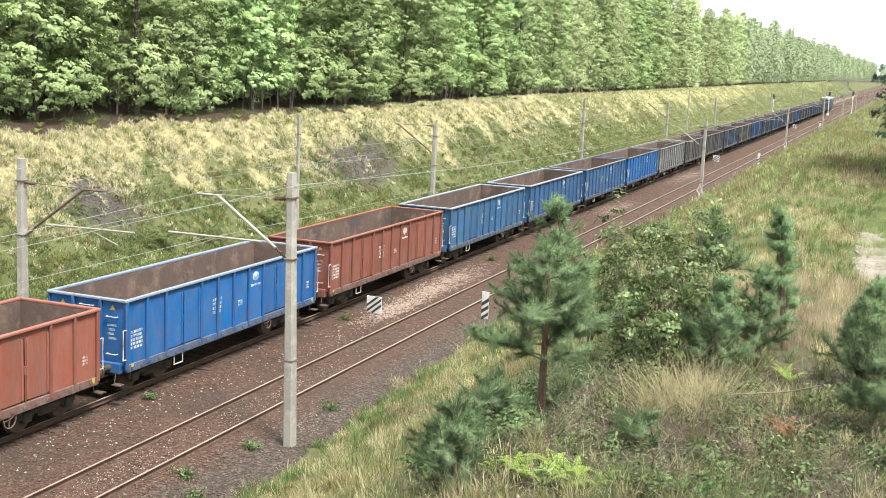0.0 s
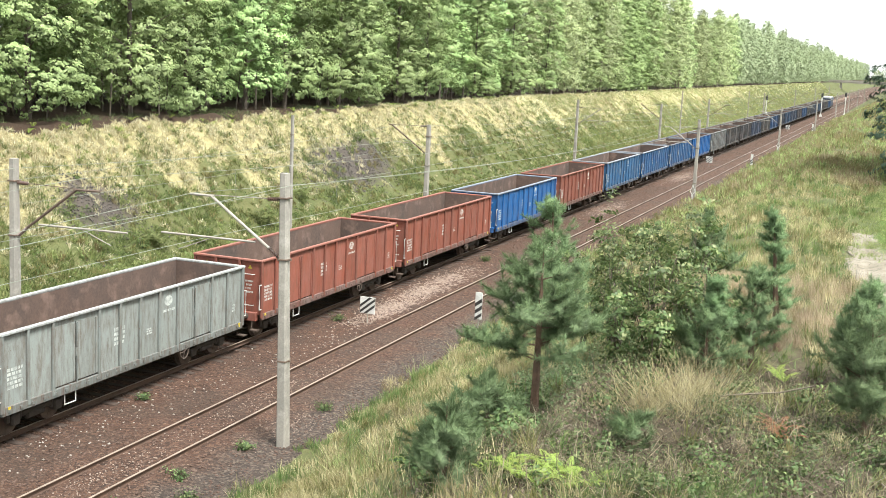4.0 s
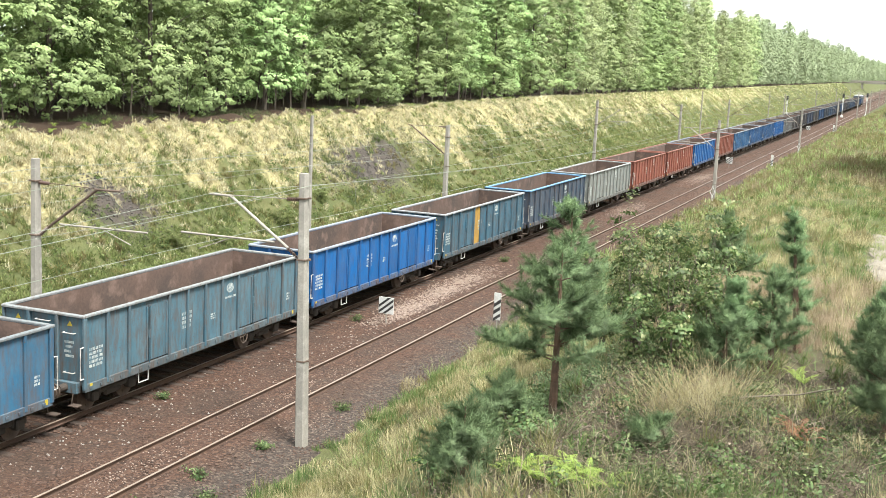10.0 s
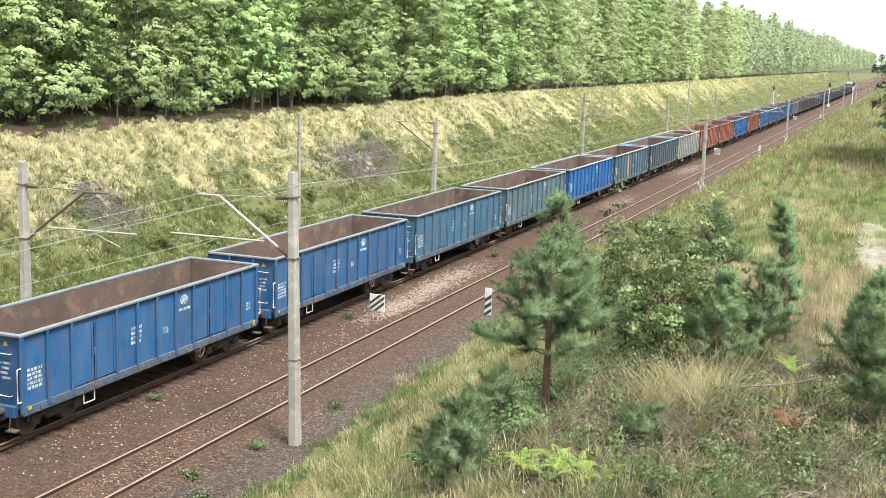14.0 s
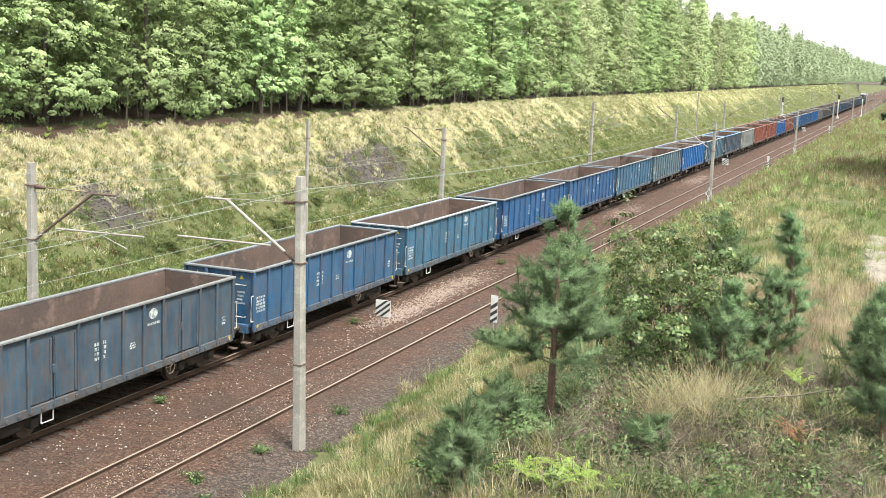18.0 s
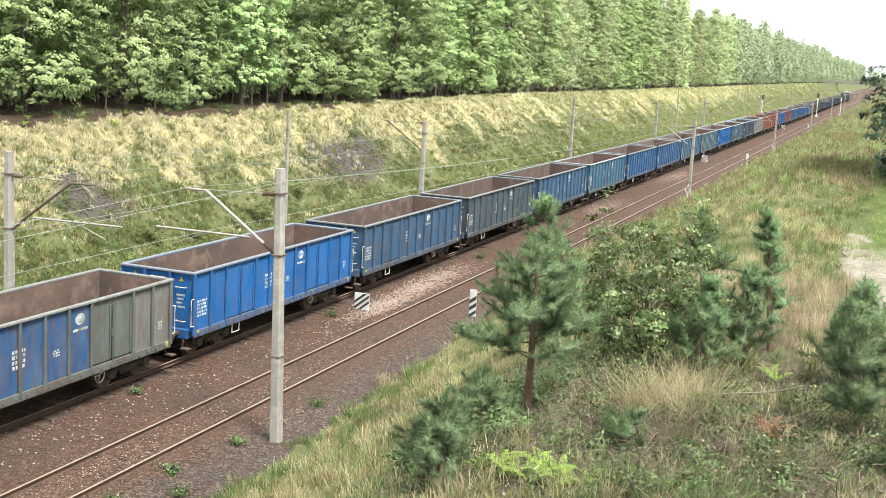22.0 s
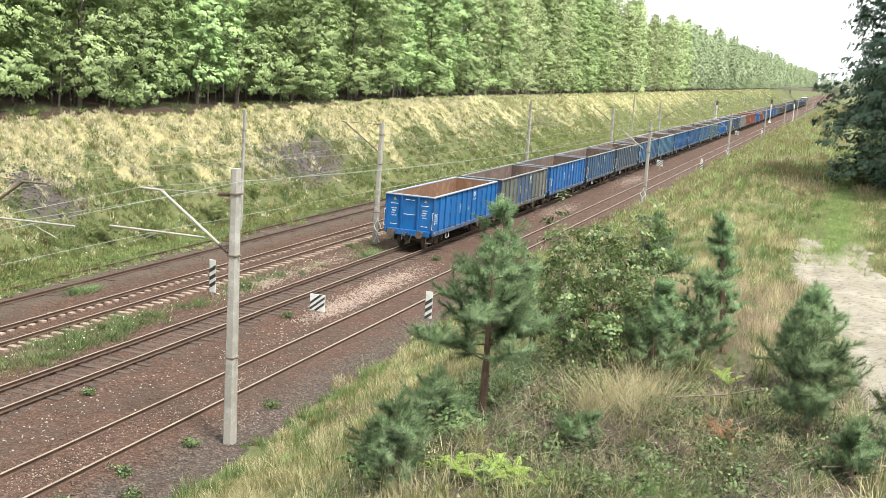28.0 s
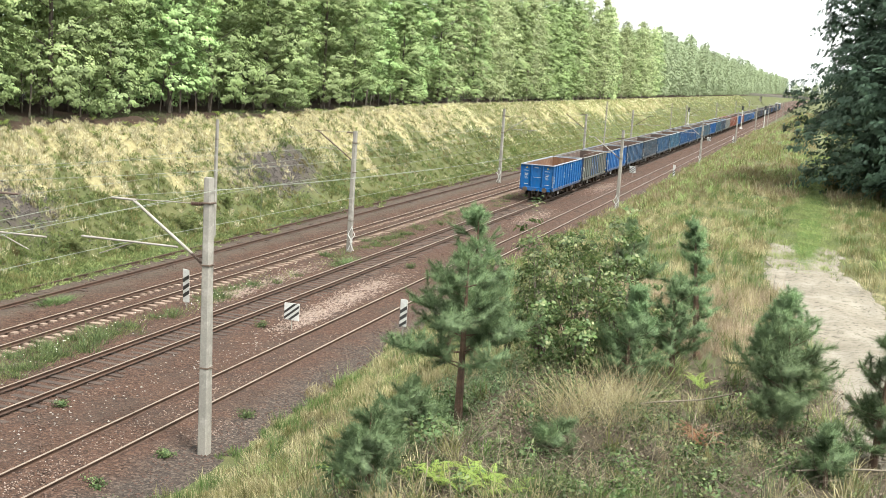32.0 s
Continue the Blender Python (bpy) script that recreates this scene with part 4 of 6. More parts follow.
def insulator(root, a, b):
    a, b = Vector(a), Vector(b)
    bm = fresh()
    turn = (b - a).to_track_quat("Z", "Y")
    marks = [(0.0, 0.028)]
    for i in range(7):
        marks += [((i + 0.4) / 7, 0.028), ((i + 0.5) / 7, 0.065), ((i + 0.9) / 7, 0.032)]
    marks.append((1.0, 0.028))
    rings = [[bm.verts.new(a.lerp(b, u) + turn @ Vector((r * math.cos(k * math.tau / 10), r * math.sin(k * math.tau / 10), 0))) for k in range(10)] for u, r in marks]
    for low, top in zip(rings, rings[1:]):
        for k in range(10):
            bm.faces.new((low[k], low[(k + 1) % 10], top[(k + 1) % 10], top[k]))
    bm.faces.new(rings[0][::-1]), bm.faces.new(rings[-1])
    part("insulator", bm, PORCELAIN, root, "brown ribbed insulator")


def cantilever_mast(x, y, top, arm, rusty=False, base=None, lean=0.0, high=False):
    """A concrete mast with a slanted bracket, a stay and a steady arm; arm: which way and how far it reaches."""
    base = height(x, y) if base is None else base
    root = thing("overhead_line_mast", "pale weathered concrete mast with %s bracket" % ("a rusty" if rusty else "a grey"), "mast", "overhead line masts", pose(x, y, 0, 0, lean, 0))
    mast_shaft(root, base, top)
    for z in (top - 0.7, top - 2.45, top - 5.4):
        clamp(root, z)
    s, d = math.copysign(1, arm), abs(arm)
    zf, zt = (top - 1.75, top - 0.15) if high else (top - 2.45, top - 0.8)
    mat = RUST_STEEL if rusty else GREY_STEEL
    insulator(root, (s * 0.16, 0, zf), (s * 0.5, 0, zf + 0.28))
    part("bracket_tube", line(fresh(), [(s * 0.5, 0, zf + 0.28), (s * 2.4, 0, zt)], 0.045, 8), mat, root, "slanted bracket tube")
    part("bracket_head", line(fresh(), [(s * 2.3, 0, zt), (s * d, 0, zt + 0.02)], 0.035, 8), mat, root)
    insulator(root, (s * 0.14, 0, zt + 0.05), (s * 0.55, 0, zt + 0.04))
    part("stay", line(fresh(), [(s * 0.5, 0, zt + 0.05), (s * d, 0, zt + 0.02)], 0.014, 6), mat, root)
    part("steady_arm", line(fresh(), [(s * 0.9, 0, zf + 0.55), (s * 2.2, 0, zf + 0.62)], 0.016, 6) if high else line(line(fresh(), [(s * 0.95, 0, zf + 0.42), (s * (d + 1.0), 0, zf + 0.47)], 0.032, 8), [(s * (d - 0.7), 0, zf + 0.42), (s * (d + 0.4), 0, zf + 0.02)], 0.016, 6), GREY_STEEL, root, "pale tubular steady arm")
    return root


def build_masts():
    near = [(-15.8, 29.35, 7.7, -3.1, -1.15), (-15.9, 101.5, 6.9, -2.9), (-16.0, 174.5, 6.3, -2.9), (-15.9, 246, 6.6, -2.9), (-15.9, 318, 6.6, -2.9), (-15.9, 390, 6.6, -2.9), (-15.9, 462, 6.6, -2.9), (-15.9, 534, 6.6, -2.9)]
    for x, y, top, arm, *lean in near:
        cantilever_mast(x, y, top, arm, base=-0.2, lean=lean[0] if lean else 0.0)
    for y, top, arm in ((30.16, 7.3, 3.3), (66.2, 7.05, -2.6), (138, 6.9, -2.4), (174, 6.9, 3.0), (246, 6.9, 3.0), (318, 6.9, 3.0), (390, 6.9, 3.0), (462, 6.9, 3)):
        cantilever_mast(-26.35 if y == 66.2 else -26.1, y, top, arm, True, base=-0.25, high=arm < 0)
    cantilever_mast(-31.0, 118.7, 7.4, 2.4, False, base=-0.25)
    for x, y, top in ((-34.8, 64.8, 7.15), (-35.0, 203, 7.3), (-35.0, 296, 6.4)):
        root = thing("slim_mast", "slim pale concrete pole beside the far bank", "pole", "", pose(x, y, 0))
        mast_shaft(root, height(x, y), top, True)
        clamp(root, top - 1.2, 0.09)


build_masts()


def wire(name, x, ys, zs, sag, label, r=0.009, xs=None):
    """A wire that hangs from support to support."""
    bm = fresh()
    pts = []
    for i in range(len(ys) - 1):
        for j in range(10 if i < 2 else 5):
            u = j / (10 if i < 2 else 5)
            px = (xs[i] * (1 - u) + xs[i + 1] * u) if xs else x
            pts.append((px, ys[i] + (ys[i + 1] - ys[i]) * u, zs[i] + (zs[i + 1] - zs[i]) * u - sag * 4 * u * (1 - u)))
    line(bm, pts, r, 5)
    me = part(name, bm, WIRE)
    return tagged(me, label, "wire", "overhead wires")


def build_wires():
    near_y = [-42, 29.35, 101.5, 174.5, 246, 318, 390, 462, 534]
    wire("contact_wire", -18.5, near_y, [5.5, 5.5, 5.2, 5.0, 5.0, 5.0, 5.0, 5.0, 5.0], 0.06, "thin green-grey contact wire over the track", xs=[-18.7, -18.9, -18.1, -18.8, -18.2, -18.8, -18.2, -18.8, -18.2])
    wire("catenary_wire", -18.5, near_y, [6.9, 6.9, 6.1, 5.9, 5.9, 5.9, 5.9, 5.9, 5.9], 0.7, "sagging catenary wire over the track", xs=[-18.8, -18.9, -18.5, -18.5, -18.5, -18.5, -18.5, -18.5, -18.5])
    mid_y = [-42, 30.16, 102, 174, 246, 318, 390, 462]
    wire("contact_wire", -23.5, mid_y, [5.45] + [5.45] + [5.3] * 6, 0.06, "thin green-grey contact wire over the track", xs=[-23.3, -23.1, -23.8, -23.2, -23.8, -23.2, -23.8, -23.2])
    wire("catenary_wire", -23.5, mid_y, [6.85, 6.87] + [6.3] * 6, 0.7, "sagging catenary wire over the track")
    far_y = [-6, 66.2, 138, 246, 318, 390]
    wire("contact_wire", -28.4, far_y, [5.4, 5.4, 5.3, 5.3, 5.3, 5.3], 0.06, "thin green-grey contact wire over the track")
    wire("catenary_wire", -28.4, far_y, [6.9, 6.9, 6.6, 6.3, 6.3, 6.3], 0.7, "sagging catenary wire over the track")
    wire("feeder_wire", -15.8, near_y, [7.35, 7.35, 6.6, 6.1, 6.3, 6.3, 6.3, 6.3, 6.3], 0.5, "sagging feeder wire along the masts", 0.009)
    wire("feeder_wire", -26.0, mid_y, [7.0, 7.0] + [6.6] * 6, 0.5, "sagging feeder wire along the masts", 0.009)
    # droppers between catenary and contact wire
    for x, y0, y1, top in ((-18.75, 29.35, 101.5, 6.7), (-23.4, 30.16, 102, 6.75)):
        for j in range(1, 8):
            u = j / 8
            y = y0 + (y1 - y0) * u
            z = 6.9 + (6.1 - 6.9) * u - 0.7 * 4 * u * (1 - u)
            if z - 5.3 > 0.15:
                tagged(part("dropper", rod(fresh(), (x, y, 5.4), (x, y, z), 0.006, n=5), WIRE), "thin dropper between the overhead wires", "wire", "wire droppers")


build_wires()

# ---------------------------------------------------------------- signs


def striped_board(x, y, bottom, wide, tall, stripes, label, turn=0, lean=0, tilt=0.12):
    """White board with slanting black stripes on a thin post; it faces the oncoming side."""
    g = height(x, y)
    root = thing("striped_sign", label, "railway sign", "", pose(x, y, g, lean, 0, turn))
    h = bottom - g
    part("post", rod(fresh(), (0, 0.03, -0.3), (0, 0.03, h + tall * 0.9), 0.028), GREY_STEEL, root)
    board = part("board", box(fresh(), -wide / 2, wide / 2, -0.012, 0.012, h, h + tall, 0.006), SIGN_WHITE, root, "white enamel board")
    for c in stripes:
        bm = fresh()
        z0, half = h + c[0] * tall, c[1] * tall
        vs = []
        for yy in (-0.016, -0.013):
            vs.append([bm.verts.new(p) for p in ((-wide / 2, yy, z0 - half - tilt * c[2]), (wide / 2, yy, z0 - half + tilt * c[2]), (wide / 2, yy, z0 + half + tilt * c[2]), (-wide / 2, yy, z0 + half - tilt * c[2]))])
        bm.faces.new(vs[0]), bm.faces.new(vs[1][::-1])
        for i in range(4):
            bm.faces.new((vs[0][i], vs[0][(i + 1) % 4], vs[1][(i + 1) % 4], vs[1][i]))
        bmesh.ops.recalc_face_normals(bm, faces=bm.faces)
        part("stripe", bm, SIGN_BLACK, board, "black slanting stripe")


def square_board(x, y, bottom, size, label):
    g = height(x, y)
    root = thing("shunting_sign", label, "railway sign", "", pose(x, y, g, 0, 0, -4))
    h = bottom - g
    part("post", rod(fresh(), (0, 0.03, -0.3), (0, 0.03, h + size * 0.9), 0.028), GREY_STEEL, root)
    board = part("board", box(fresh(), -size / 2, size / 2, -0.012, 0.012, h, h + size, 0.006), SIGN_WHITE, root, "white enamel board")
    s = size / 2
    for c in (-0.55, -0.05, 0.45):
        # diagonal band clipped to the board
        poly = []
        for p, q in (((-1, -1), (1, -1)), ((1, -1), (1, 1)), ((1, 1), (-1, 1)), ((-1, 1), (-1, -1))):
            pts = [p, q]
            for lim in (c * 1.4 - 0.17, c * 1.4 + 0.17):
                d0, d1 = p[1] - p[0] * 0.8 - lim, q[1] - q[0] * 0.8 - lim
                if d0 * d1 < 0:
                    u = d0 / (d0 - d1)
                    pts.append((p[0] + (q[0] - p[0]) * u, p[1] + (q[1] - p[1]) * u))
            for a in sorted(pts, key=lambda a: (a[0] - p[0]) ** 2 + (a[1] - p[1]) ** 2):
                if abs(a[1] - a[0] * 0.8 - c * 1.4) <= 0.1701 and a not in poly:
                    poly.append(a)
        if len(poly) < 3:
            continue
        bm = fresh()
        f = bm.faces.new([bm.verts.new((a[0] * s * 0.97, -0.014, h + s + a[1] * s * 0.97)) for a in poly])
        r = bmesh.ops.extrude_face_region(bm, geom=[f])
        for v in r["geom"]:
            if isinstance(v, bmesh.types.BMVert):
                v.co.y -= 0.004
        bmesh.ops.recalc_face_normals(bm, faces=bm.faces)
        part("stripe", bm, SIGN_BLACK, board, "black diagonal stripe")


BANDS = ((0.72, 0.06, 1), (0.48, 0.06, 1), (0.25, 0.06, 1))
square_board(-20.35, 45.0, 0.2, 0.72, "square white board with black diagonal stripes")
square_board(-20.6, 141, 0.3, 0.75, "square white board with black diagonal stripes")
square_board(-20.6, 240, 0.3, 0.75, "square white board with black diagonal stripes")
striped_board(-26.2, 46.5, 0.0, 0.36, 1.5, BANDS, "narrow white marker board with black stripes", -10, 3)
striped_board(-15.68, 45.9, 0.36, 0.33, 1.15, ((0.62, 0.07, 1), (0.36, 0.07, 1), (0.1, 0.06, 1)), "narrow white marker board with black stripes", -10)
striped_board(-16.2, 144.9, 0.1, 0.3, 1.3, ((0.42, 0.06, 1), (0.2, 0.06, 1)), "narrow white marker board with black stripes", -10)
striped_board(-16.2, 244, 0.1, 0.3, 1.3, ((0.42, 0.06, 1), (0.2, 0.06, 1)), "narrow white marker board with black stripes", -10)


def cross_sign(x, y, z):
    """White crossed strips clamped to a mast foot."""
    root = thing("zigzag_marker", "white zigzag marker strip at a mast foot", "railway sign", "zigzag markers", pose(x, y, z))
    for s in (-1, 1):
        pts = [(s * 0.18, 0.01 * s, 0.0), (-s * 0.06, 0, 0.55), (s * 0.22, 0, 0.95), (-s * 0.02, 0, 1.45)]
        part("strip", line(fresh(), pts, 0.035, 6), SIGN_WHITE, root)
    part("holder", box(fresh(), -0.03, 0.03, 0.02, 0.08, -0.2, 1.2), GREY_STEEL, root)


cross_sign(-15.95, 101.1, -0.1)
cross_sign(-26.1, 65.8, -0.1)
cross_sign(-31.0, 118.3, -0.1)
cross_sign(-16.0, 174.1, -0.1)


def light_signal(x, y, tall, label):
    root = thing("light_signal", label, "railway signal", "light signals", pose(x, y, -0.25))
    part("pole", rod(fresh(), (0, 0, 0), (0, 0, tall), 0.09), SIGN_WHITE, root)
    part("foot", box(fresh(), -0.35, 0.35, -0.35, 0.35, -0.2, 0.5, 0.05), SIGN_WHITE, root)
    head = part("head", box(fresh(), -0.28, 0.28, -0.2, 0.05, tall - 0.2, tall + 1.0, 0.05), SIGN_BLACK, root)
    part("plate", box(fresh(), -0.2, 0.2, -0.14, -0.1, tall - 1.2, tall - 0.4), SIGN_WHITE, root)
    for z in (0.15, 0.65):
        part("lens_hood", rod(fresh(), (0, -0.2, tall + z), (0, -0.42, tall + z), 0.12, n=10), SIGN_BLACK, head)
    part("ladder", line(line(fresh(), [(-0.15, 0.12, 0.2), (-0.15, 0.12, tall)], 0.02), [(0.15, 0.12, 0.2), (0.15, 0.12, tall)], 0.02), GREY_STEEL, root)


light_signal(-20.9, 341, 5.4, "white-poled light signal between the tracks")
light_signal(-35.2, 338, 4.0, "small pale light signal beside the far siding")
light_signal(-15.6, 359, 5.6, "white-poled light signal beside the track")


def build_bridge():
    """Road bridge that closes the cutting far away."""
    root = thing("road_bridge", "distant grey road bridge across the cutting", "bridge", "", pose(-26, 830, 0))
    part("deck", box(fresh(), -24, 24, -4, 4, 6.2, 7.1, 0.1), CONCRETE, root)
    part("parapet", box(fresh(), -24, 24, -4.1, -3.9, 7.1, 8.0), GREY_STEEL, root)
    for x in (-14, 14):
        part("pier", box(fresh(), x - 0.6, x + 0.6, -3.5, 3.5, -0.4, 6.2, 0.1), CONCRETE, root)


build_bridge()

# ---------------------------------------------------------------- plants


def leaf_cards(centres, out, size, rng, droop=0.3, loose=0.33):
    """Folded leaf clumps at the centres, facing roughly outwards: arrays of verts and faces."""
    n = len(centres)
    nrm = out + rng.normal(0, loose, (n, 3))
    nrm[:, 2] += droop
    nrm /= np.linalg.norm(nrm, axis=1, keepdims=True) + 1e-9
    t = np.cross(nrm, rng.normal(0, 1, (n, 3)))
    t /= np.linalg.norm(t, axis=1, keepdims=True) + 1e-9
    b = np.cross(nrm, t)
    s = size * rng.uniform(0.55, 1.25, (n, 1))
    v = np.stack([centres - t * s, centres - b * s * 0.62 + nrm * s * 0.18, centres + t * s, centres + b * s * 0.62 + nrm * s * 0.18], 1)
    return v.reshape(-1, 3), np.arange(4 * n).reshape(n, 4)


def tree_variant(seed, tall, wide, low, leaf, leaf_mat, bark, boughs=70, subs=13, per=36, narrow=0.0, droop=0.3):
    """A forest tree: trunk, limbs, and a crown of boughs, each a drooping pad of leafy sprays with shade between the pads."""
    rng = np.random.default_rng(seed)
    root = thing("forest_tree", "broadleaf tree in full summer leaf", "tree", "trees of the forest edge")
    bm = fresh()
    bend = rng.normal(0, 0.25, 2)
    stem = [(bend[0] * u * u, bend[1] * u * u, tall * 0.85 * u - 0.4 * (u == 0)) for u in (0, 0.2, 0.45, 0.7, 1.0)]
    rad = [0.17, 0.15, 0.12, 0.08, 0.03]
    for i in range(4):
        rod(bm, stem[i], stem[i + 1], rad[i], rad[i + 1], 8)
    # boughs on an uneven hull, in a spiral up the stem
    k = np.arange(boughs)
    u = (k + rng.uniform(0, 1, boughs)) / boughs
    a = k * 2.39996 + rng.normal(0, 0.35, boughs)
    ph = rng.uniform(0, 6.28, 3)
    hull = (1 - 0.2 * np.clip((0.12 - u) / 0.12, 0, 1)) * np.sqrt(np.clip(1 - (np.maximum(u - 0.22, 0) / 0.8) ** (2.2 - narrow), 0.02, 1))
    bulge = 1 + 0.15 * np.sin(3 * a + ph[0] + 5 * u) + 0.12 * np.sin(5 * a + ph[1] - 9 * u) + 0.1 * np.sin(19 * u + ph[2] + 2 * a)
    pad = wide * rng.uniform(0.28, 0.46, boughs) * (1 - 0.35 * u)
    reach = np.maximum(wide * hull * bulge - pad * 0.8, 0.05) * np.where(rng.uniform(0, 1, boughs) < 0.2, rng.uniform(0.3, 0.7, boughs), rng.uniform(0.82, 1.0, boughs))
    c = np.column_stack([np.cos(a) * reach, np.sin(a) * reach, low + pad * 0.5 + (tall - low) * u])
    out = np.column_stack([np.cos(a), np.sin(a), 0.9 * u])
    out /= np.linalg.norm(out, axis=1, keepdims=True)
    for i in range(0, boughs, 4):
        rod(bm, (0, 0, max(low * 0.6, c[i, 2] - 0.5 * reach[i] - 0.3)), c[i] - (0, 0, 0.15 * pad[i]), 0.05, 0.015, 5)
    part("trunk", bm, bark, root)
    # sprays over the upper and outer side of each pad, its rim hanging
    kb = np.repeat(k, subs)
    d = rng.normal(0, 1, (len(kb), 3)) + 0.75 * out[kb]
    d[:, 2] = np.where(rng.uniform(0, 1, len(kb)) < 0.85, np.abs(d[:, 2]), d[:, 2])
    d /= np.linalg.norm(d, axis=1, keepdims=True)
    p = c[kb] + d * pad[kb, None] * (1.3, 1.3, 0.55) * rng.uniform(0.75, 1.08, (len(kb), 1))
    p[:, 2] -= droop * pad[kb] * (d[:, 0] ** 2 + d[:, 1] ** 2) ** 1.5
    spray = leaf * 3.2 * rng.uniform(0.6, 1.35, len(kb))
    ks = np.repeat(np.arange(len(kb)), per)
    e = rng.normal(0, 1, (len(ks), 3)) + 0.8 * d[ks] + (0, 0, 0.45)
    e /= np.linalg.norm(e, axis=1, keepdims=True)
    q = p[ks] + e * (spray[ks] * rng.uniform(0.2, 1, len(ks)) ** 0.5)[:, None] * (1.15, 1.15, 0.7)
    v, f = leaf_cards(q, e * 0.35 + d[ks] * 0.6 + out[kb[ks]] * 0.4, leaf, rng, 0.3, 0.25)
    # the thinner inside of the crown
    m = boughs * 7
    ki = rng.integers(0, boughs, m)
    inside = c[ki] * np.column_stack([rng.uniform(0.1, 0.85, (m, 1))] * 2 + [np.ones((m, 1))]) + rng.normal(0, 0.3, (m, 3))
    vi, fi = leaf_cards(inside, np.column_stack([np.cos(a[ki]), np.sin(a[ki]), 0 * a[ki]]), min(leaf * 2.2, 0.4), rng)
    soft = np.concatenate([e * 0.3 + d[ks] * 0.7 + out[kb[ks]] * 0.35 + (0, 0, 0.1) + rng.normal(0, 0.16, e.shape), np.column_stack([np.cos(a[ki]), np.sin(a[ki]), 0 * a[ki]])])
    o = new("crown", quick_mesh("crown", np.concatenate([v, vi]), np.concatenate([f, fi + len(v)]), leaf_mat, soft))
    o.parent = root
    return root


def plant_forest():
    rng = random.Random(11)
    near = [tree_variant(20 + i, 16.5 + i % 3 * 1.5, 3.0 + 0.4 * (i % 2), (0.0, 0.3, 0.9, 0.1, 0.6)[i], 0.085, LEAF_OAK, BARK, 100, 24, 23) for i in range(5)]
    back = [tree_variant(30 + i, 18 + i, 4.4, 0.0, 0.24, LEAF_OAK, BARK, 60, 10, 12) for i in range(2)]
    far = [tree_variant(40 + i, 16.2 + i, 3.2, 0.5, 0.13, LEAF_FAR, BARK_PALE, 80, 10, 12, 0.5, 0.45) for i in range(5)]
    used = set()

    def plant(proto, x, y, size, label=""):
        m = pose(x, y, height(x, y), 0, 0, rng.uniform(0, 360))
        t = proto
        if proto in used:
            t = copy_thing(proto, m)
        used.add(proto)
        t.matrix_basis = m
        t.scale = (size, size, size * rng.uniform(0.92, 1.1))
        if label:
            tagged(t, label)

    y, i = 27.0, 0
    while y < 150:
        grown = 1.2 if y < 100 else 1.0
        plant(near[rng.randrange(5)], -47.7 + rng.uniform(-1.4, 0.6), y, rng.uniform(0.88, 1.12) * grown)
        plant(back[i % 2], -56.5 + rng.uniform(-0.9, 0.9), y + 3.8, rng.uniform(0.95, 1.15))
        plant(back[(i + 1) % 2], -63 + rng.uniform(-0.9, 0.9), y + 0.5, rng.uniform(1.05, 1.25))
        y += rng.uniform(6.2, 8.0) * (0.5 + 0.5 * grown)
        i += 1
    y = 149.0
    while y < 370:
        for row, x in ((0, -48.8), (1, -54.5)):
            plant(far[rng.randrange(5)] if rng.random() < 0.62 else near[rng.randrange(5)], x + rng.uniform(-1.2, 1.2), y + rng.uniform(-1.2, 1.2) + 2.5 * row, rng.uniform(0.8, 1.18) * (1 + 0.06 * row), "tall tree at the cutting's edge, birch foliage paled for haze")
        y += rng.uniform(5.8, 7.6) + (y - 148) * 0.006
    # the forest beyond, down to the end of the cutting
    gen = np.random.default_rng(50)
    V, F, soft, k = [], [], [], 0
    spots = [(-49.5 - 6.5 * r, yy + 3 * r) for yy in np.concatenate([np.arange(366, 860, 8.0), np.arange(860, 1700, 22.0)]) for r in (0, 1, 2)]
    spots += [(-40 + (j % 26) * 5, 1690 + 14 * (j // 26)) for j in range(78)] + [(12 + 6 * (j % 3), 260 + 11 * (j // 3)) for j in range(150)]
    for sx, sy in spots:
        n, tall, wide = 560, gen.uniform(17.5, 22.5) * (0.75 if sx > 0 else 1), gen.uniform(3.0, 4.4)
        u, a = gen.uniform(0, 1, n), gen.uniform(0, 6.28, n)
        r = wide * np.sqrt(np.clip(1 - (np.maximum(u - 0.3, 0) / 0.72) ** 2, 0.03, 1)) * (1 + 0.25 * np.sin(3 * a + 9 * u + sx)) * gen.uniform(0.6, 1, n)
        c = np.column_stack([sx + gen.uniform(-2, 2) + np.cos(a) * r, sy + np.sin(a) * r, terrain(sx, sy) + 0.8 + (tall - 0.8) * u])
        facing = np.column_stack([np.cos(a), np.sin(a), 0.3 + 0.8 * u + 0.4 * np.sin(9 * u + 3 * a)])
        v, f = leaf_cards(c, facing, 0.5, gen, 0.3, 0.2)
        V.append(v), F.append(f + k), soft.append(facing)
        k += len(v)
    tagged(new("distant_forest", quick_mesh("distant_forest", np.concatenate(V), np.concatenate(F), LEAF_DISTANT, np.concatenate(soft))), "forest far along the cutting, leaves paled for distance haze", "forest", kind="stuff")
    # dark saplings and thin stems at the foot of the forest
    bm = fresh()
    rod(bm, (0, 0, -0.3), (0.1, 0.05, 3.0), 0.085, 0.05, 6)
    stem = part("thin_trunk", bm, BARK)
    tagged(stem, "thin dark trunk inside the forest edge", "tree trunk", "thin forest trunks")
    for i in range(110):
        x, y = rng.uniform(-53, -47.2), rng.uniform(40, 160)
        m = pose(x, y, height(x, y), rng.uniform(-5, 5), rng.uniform(-5, 5), rng.uniform(0, 360))
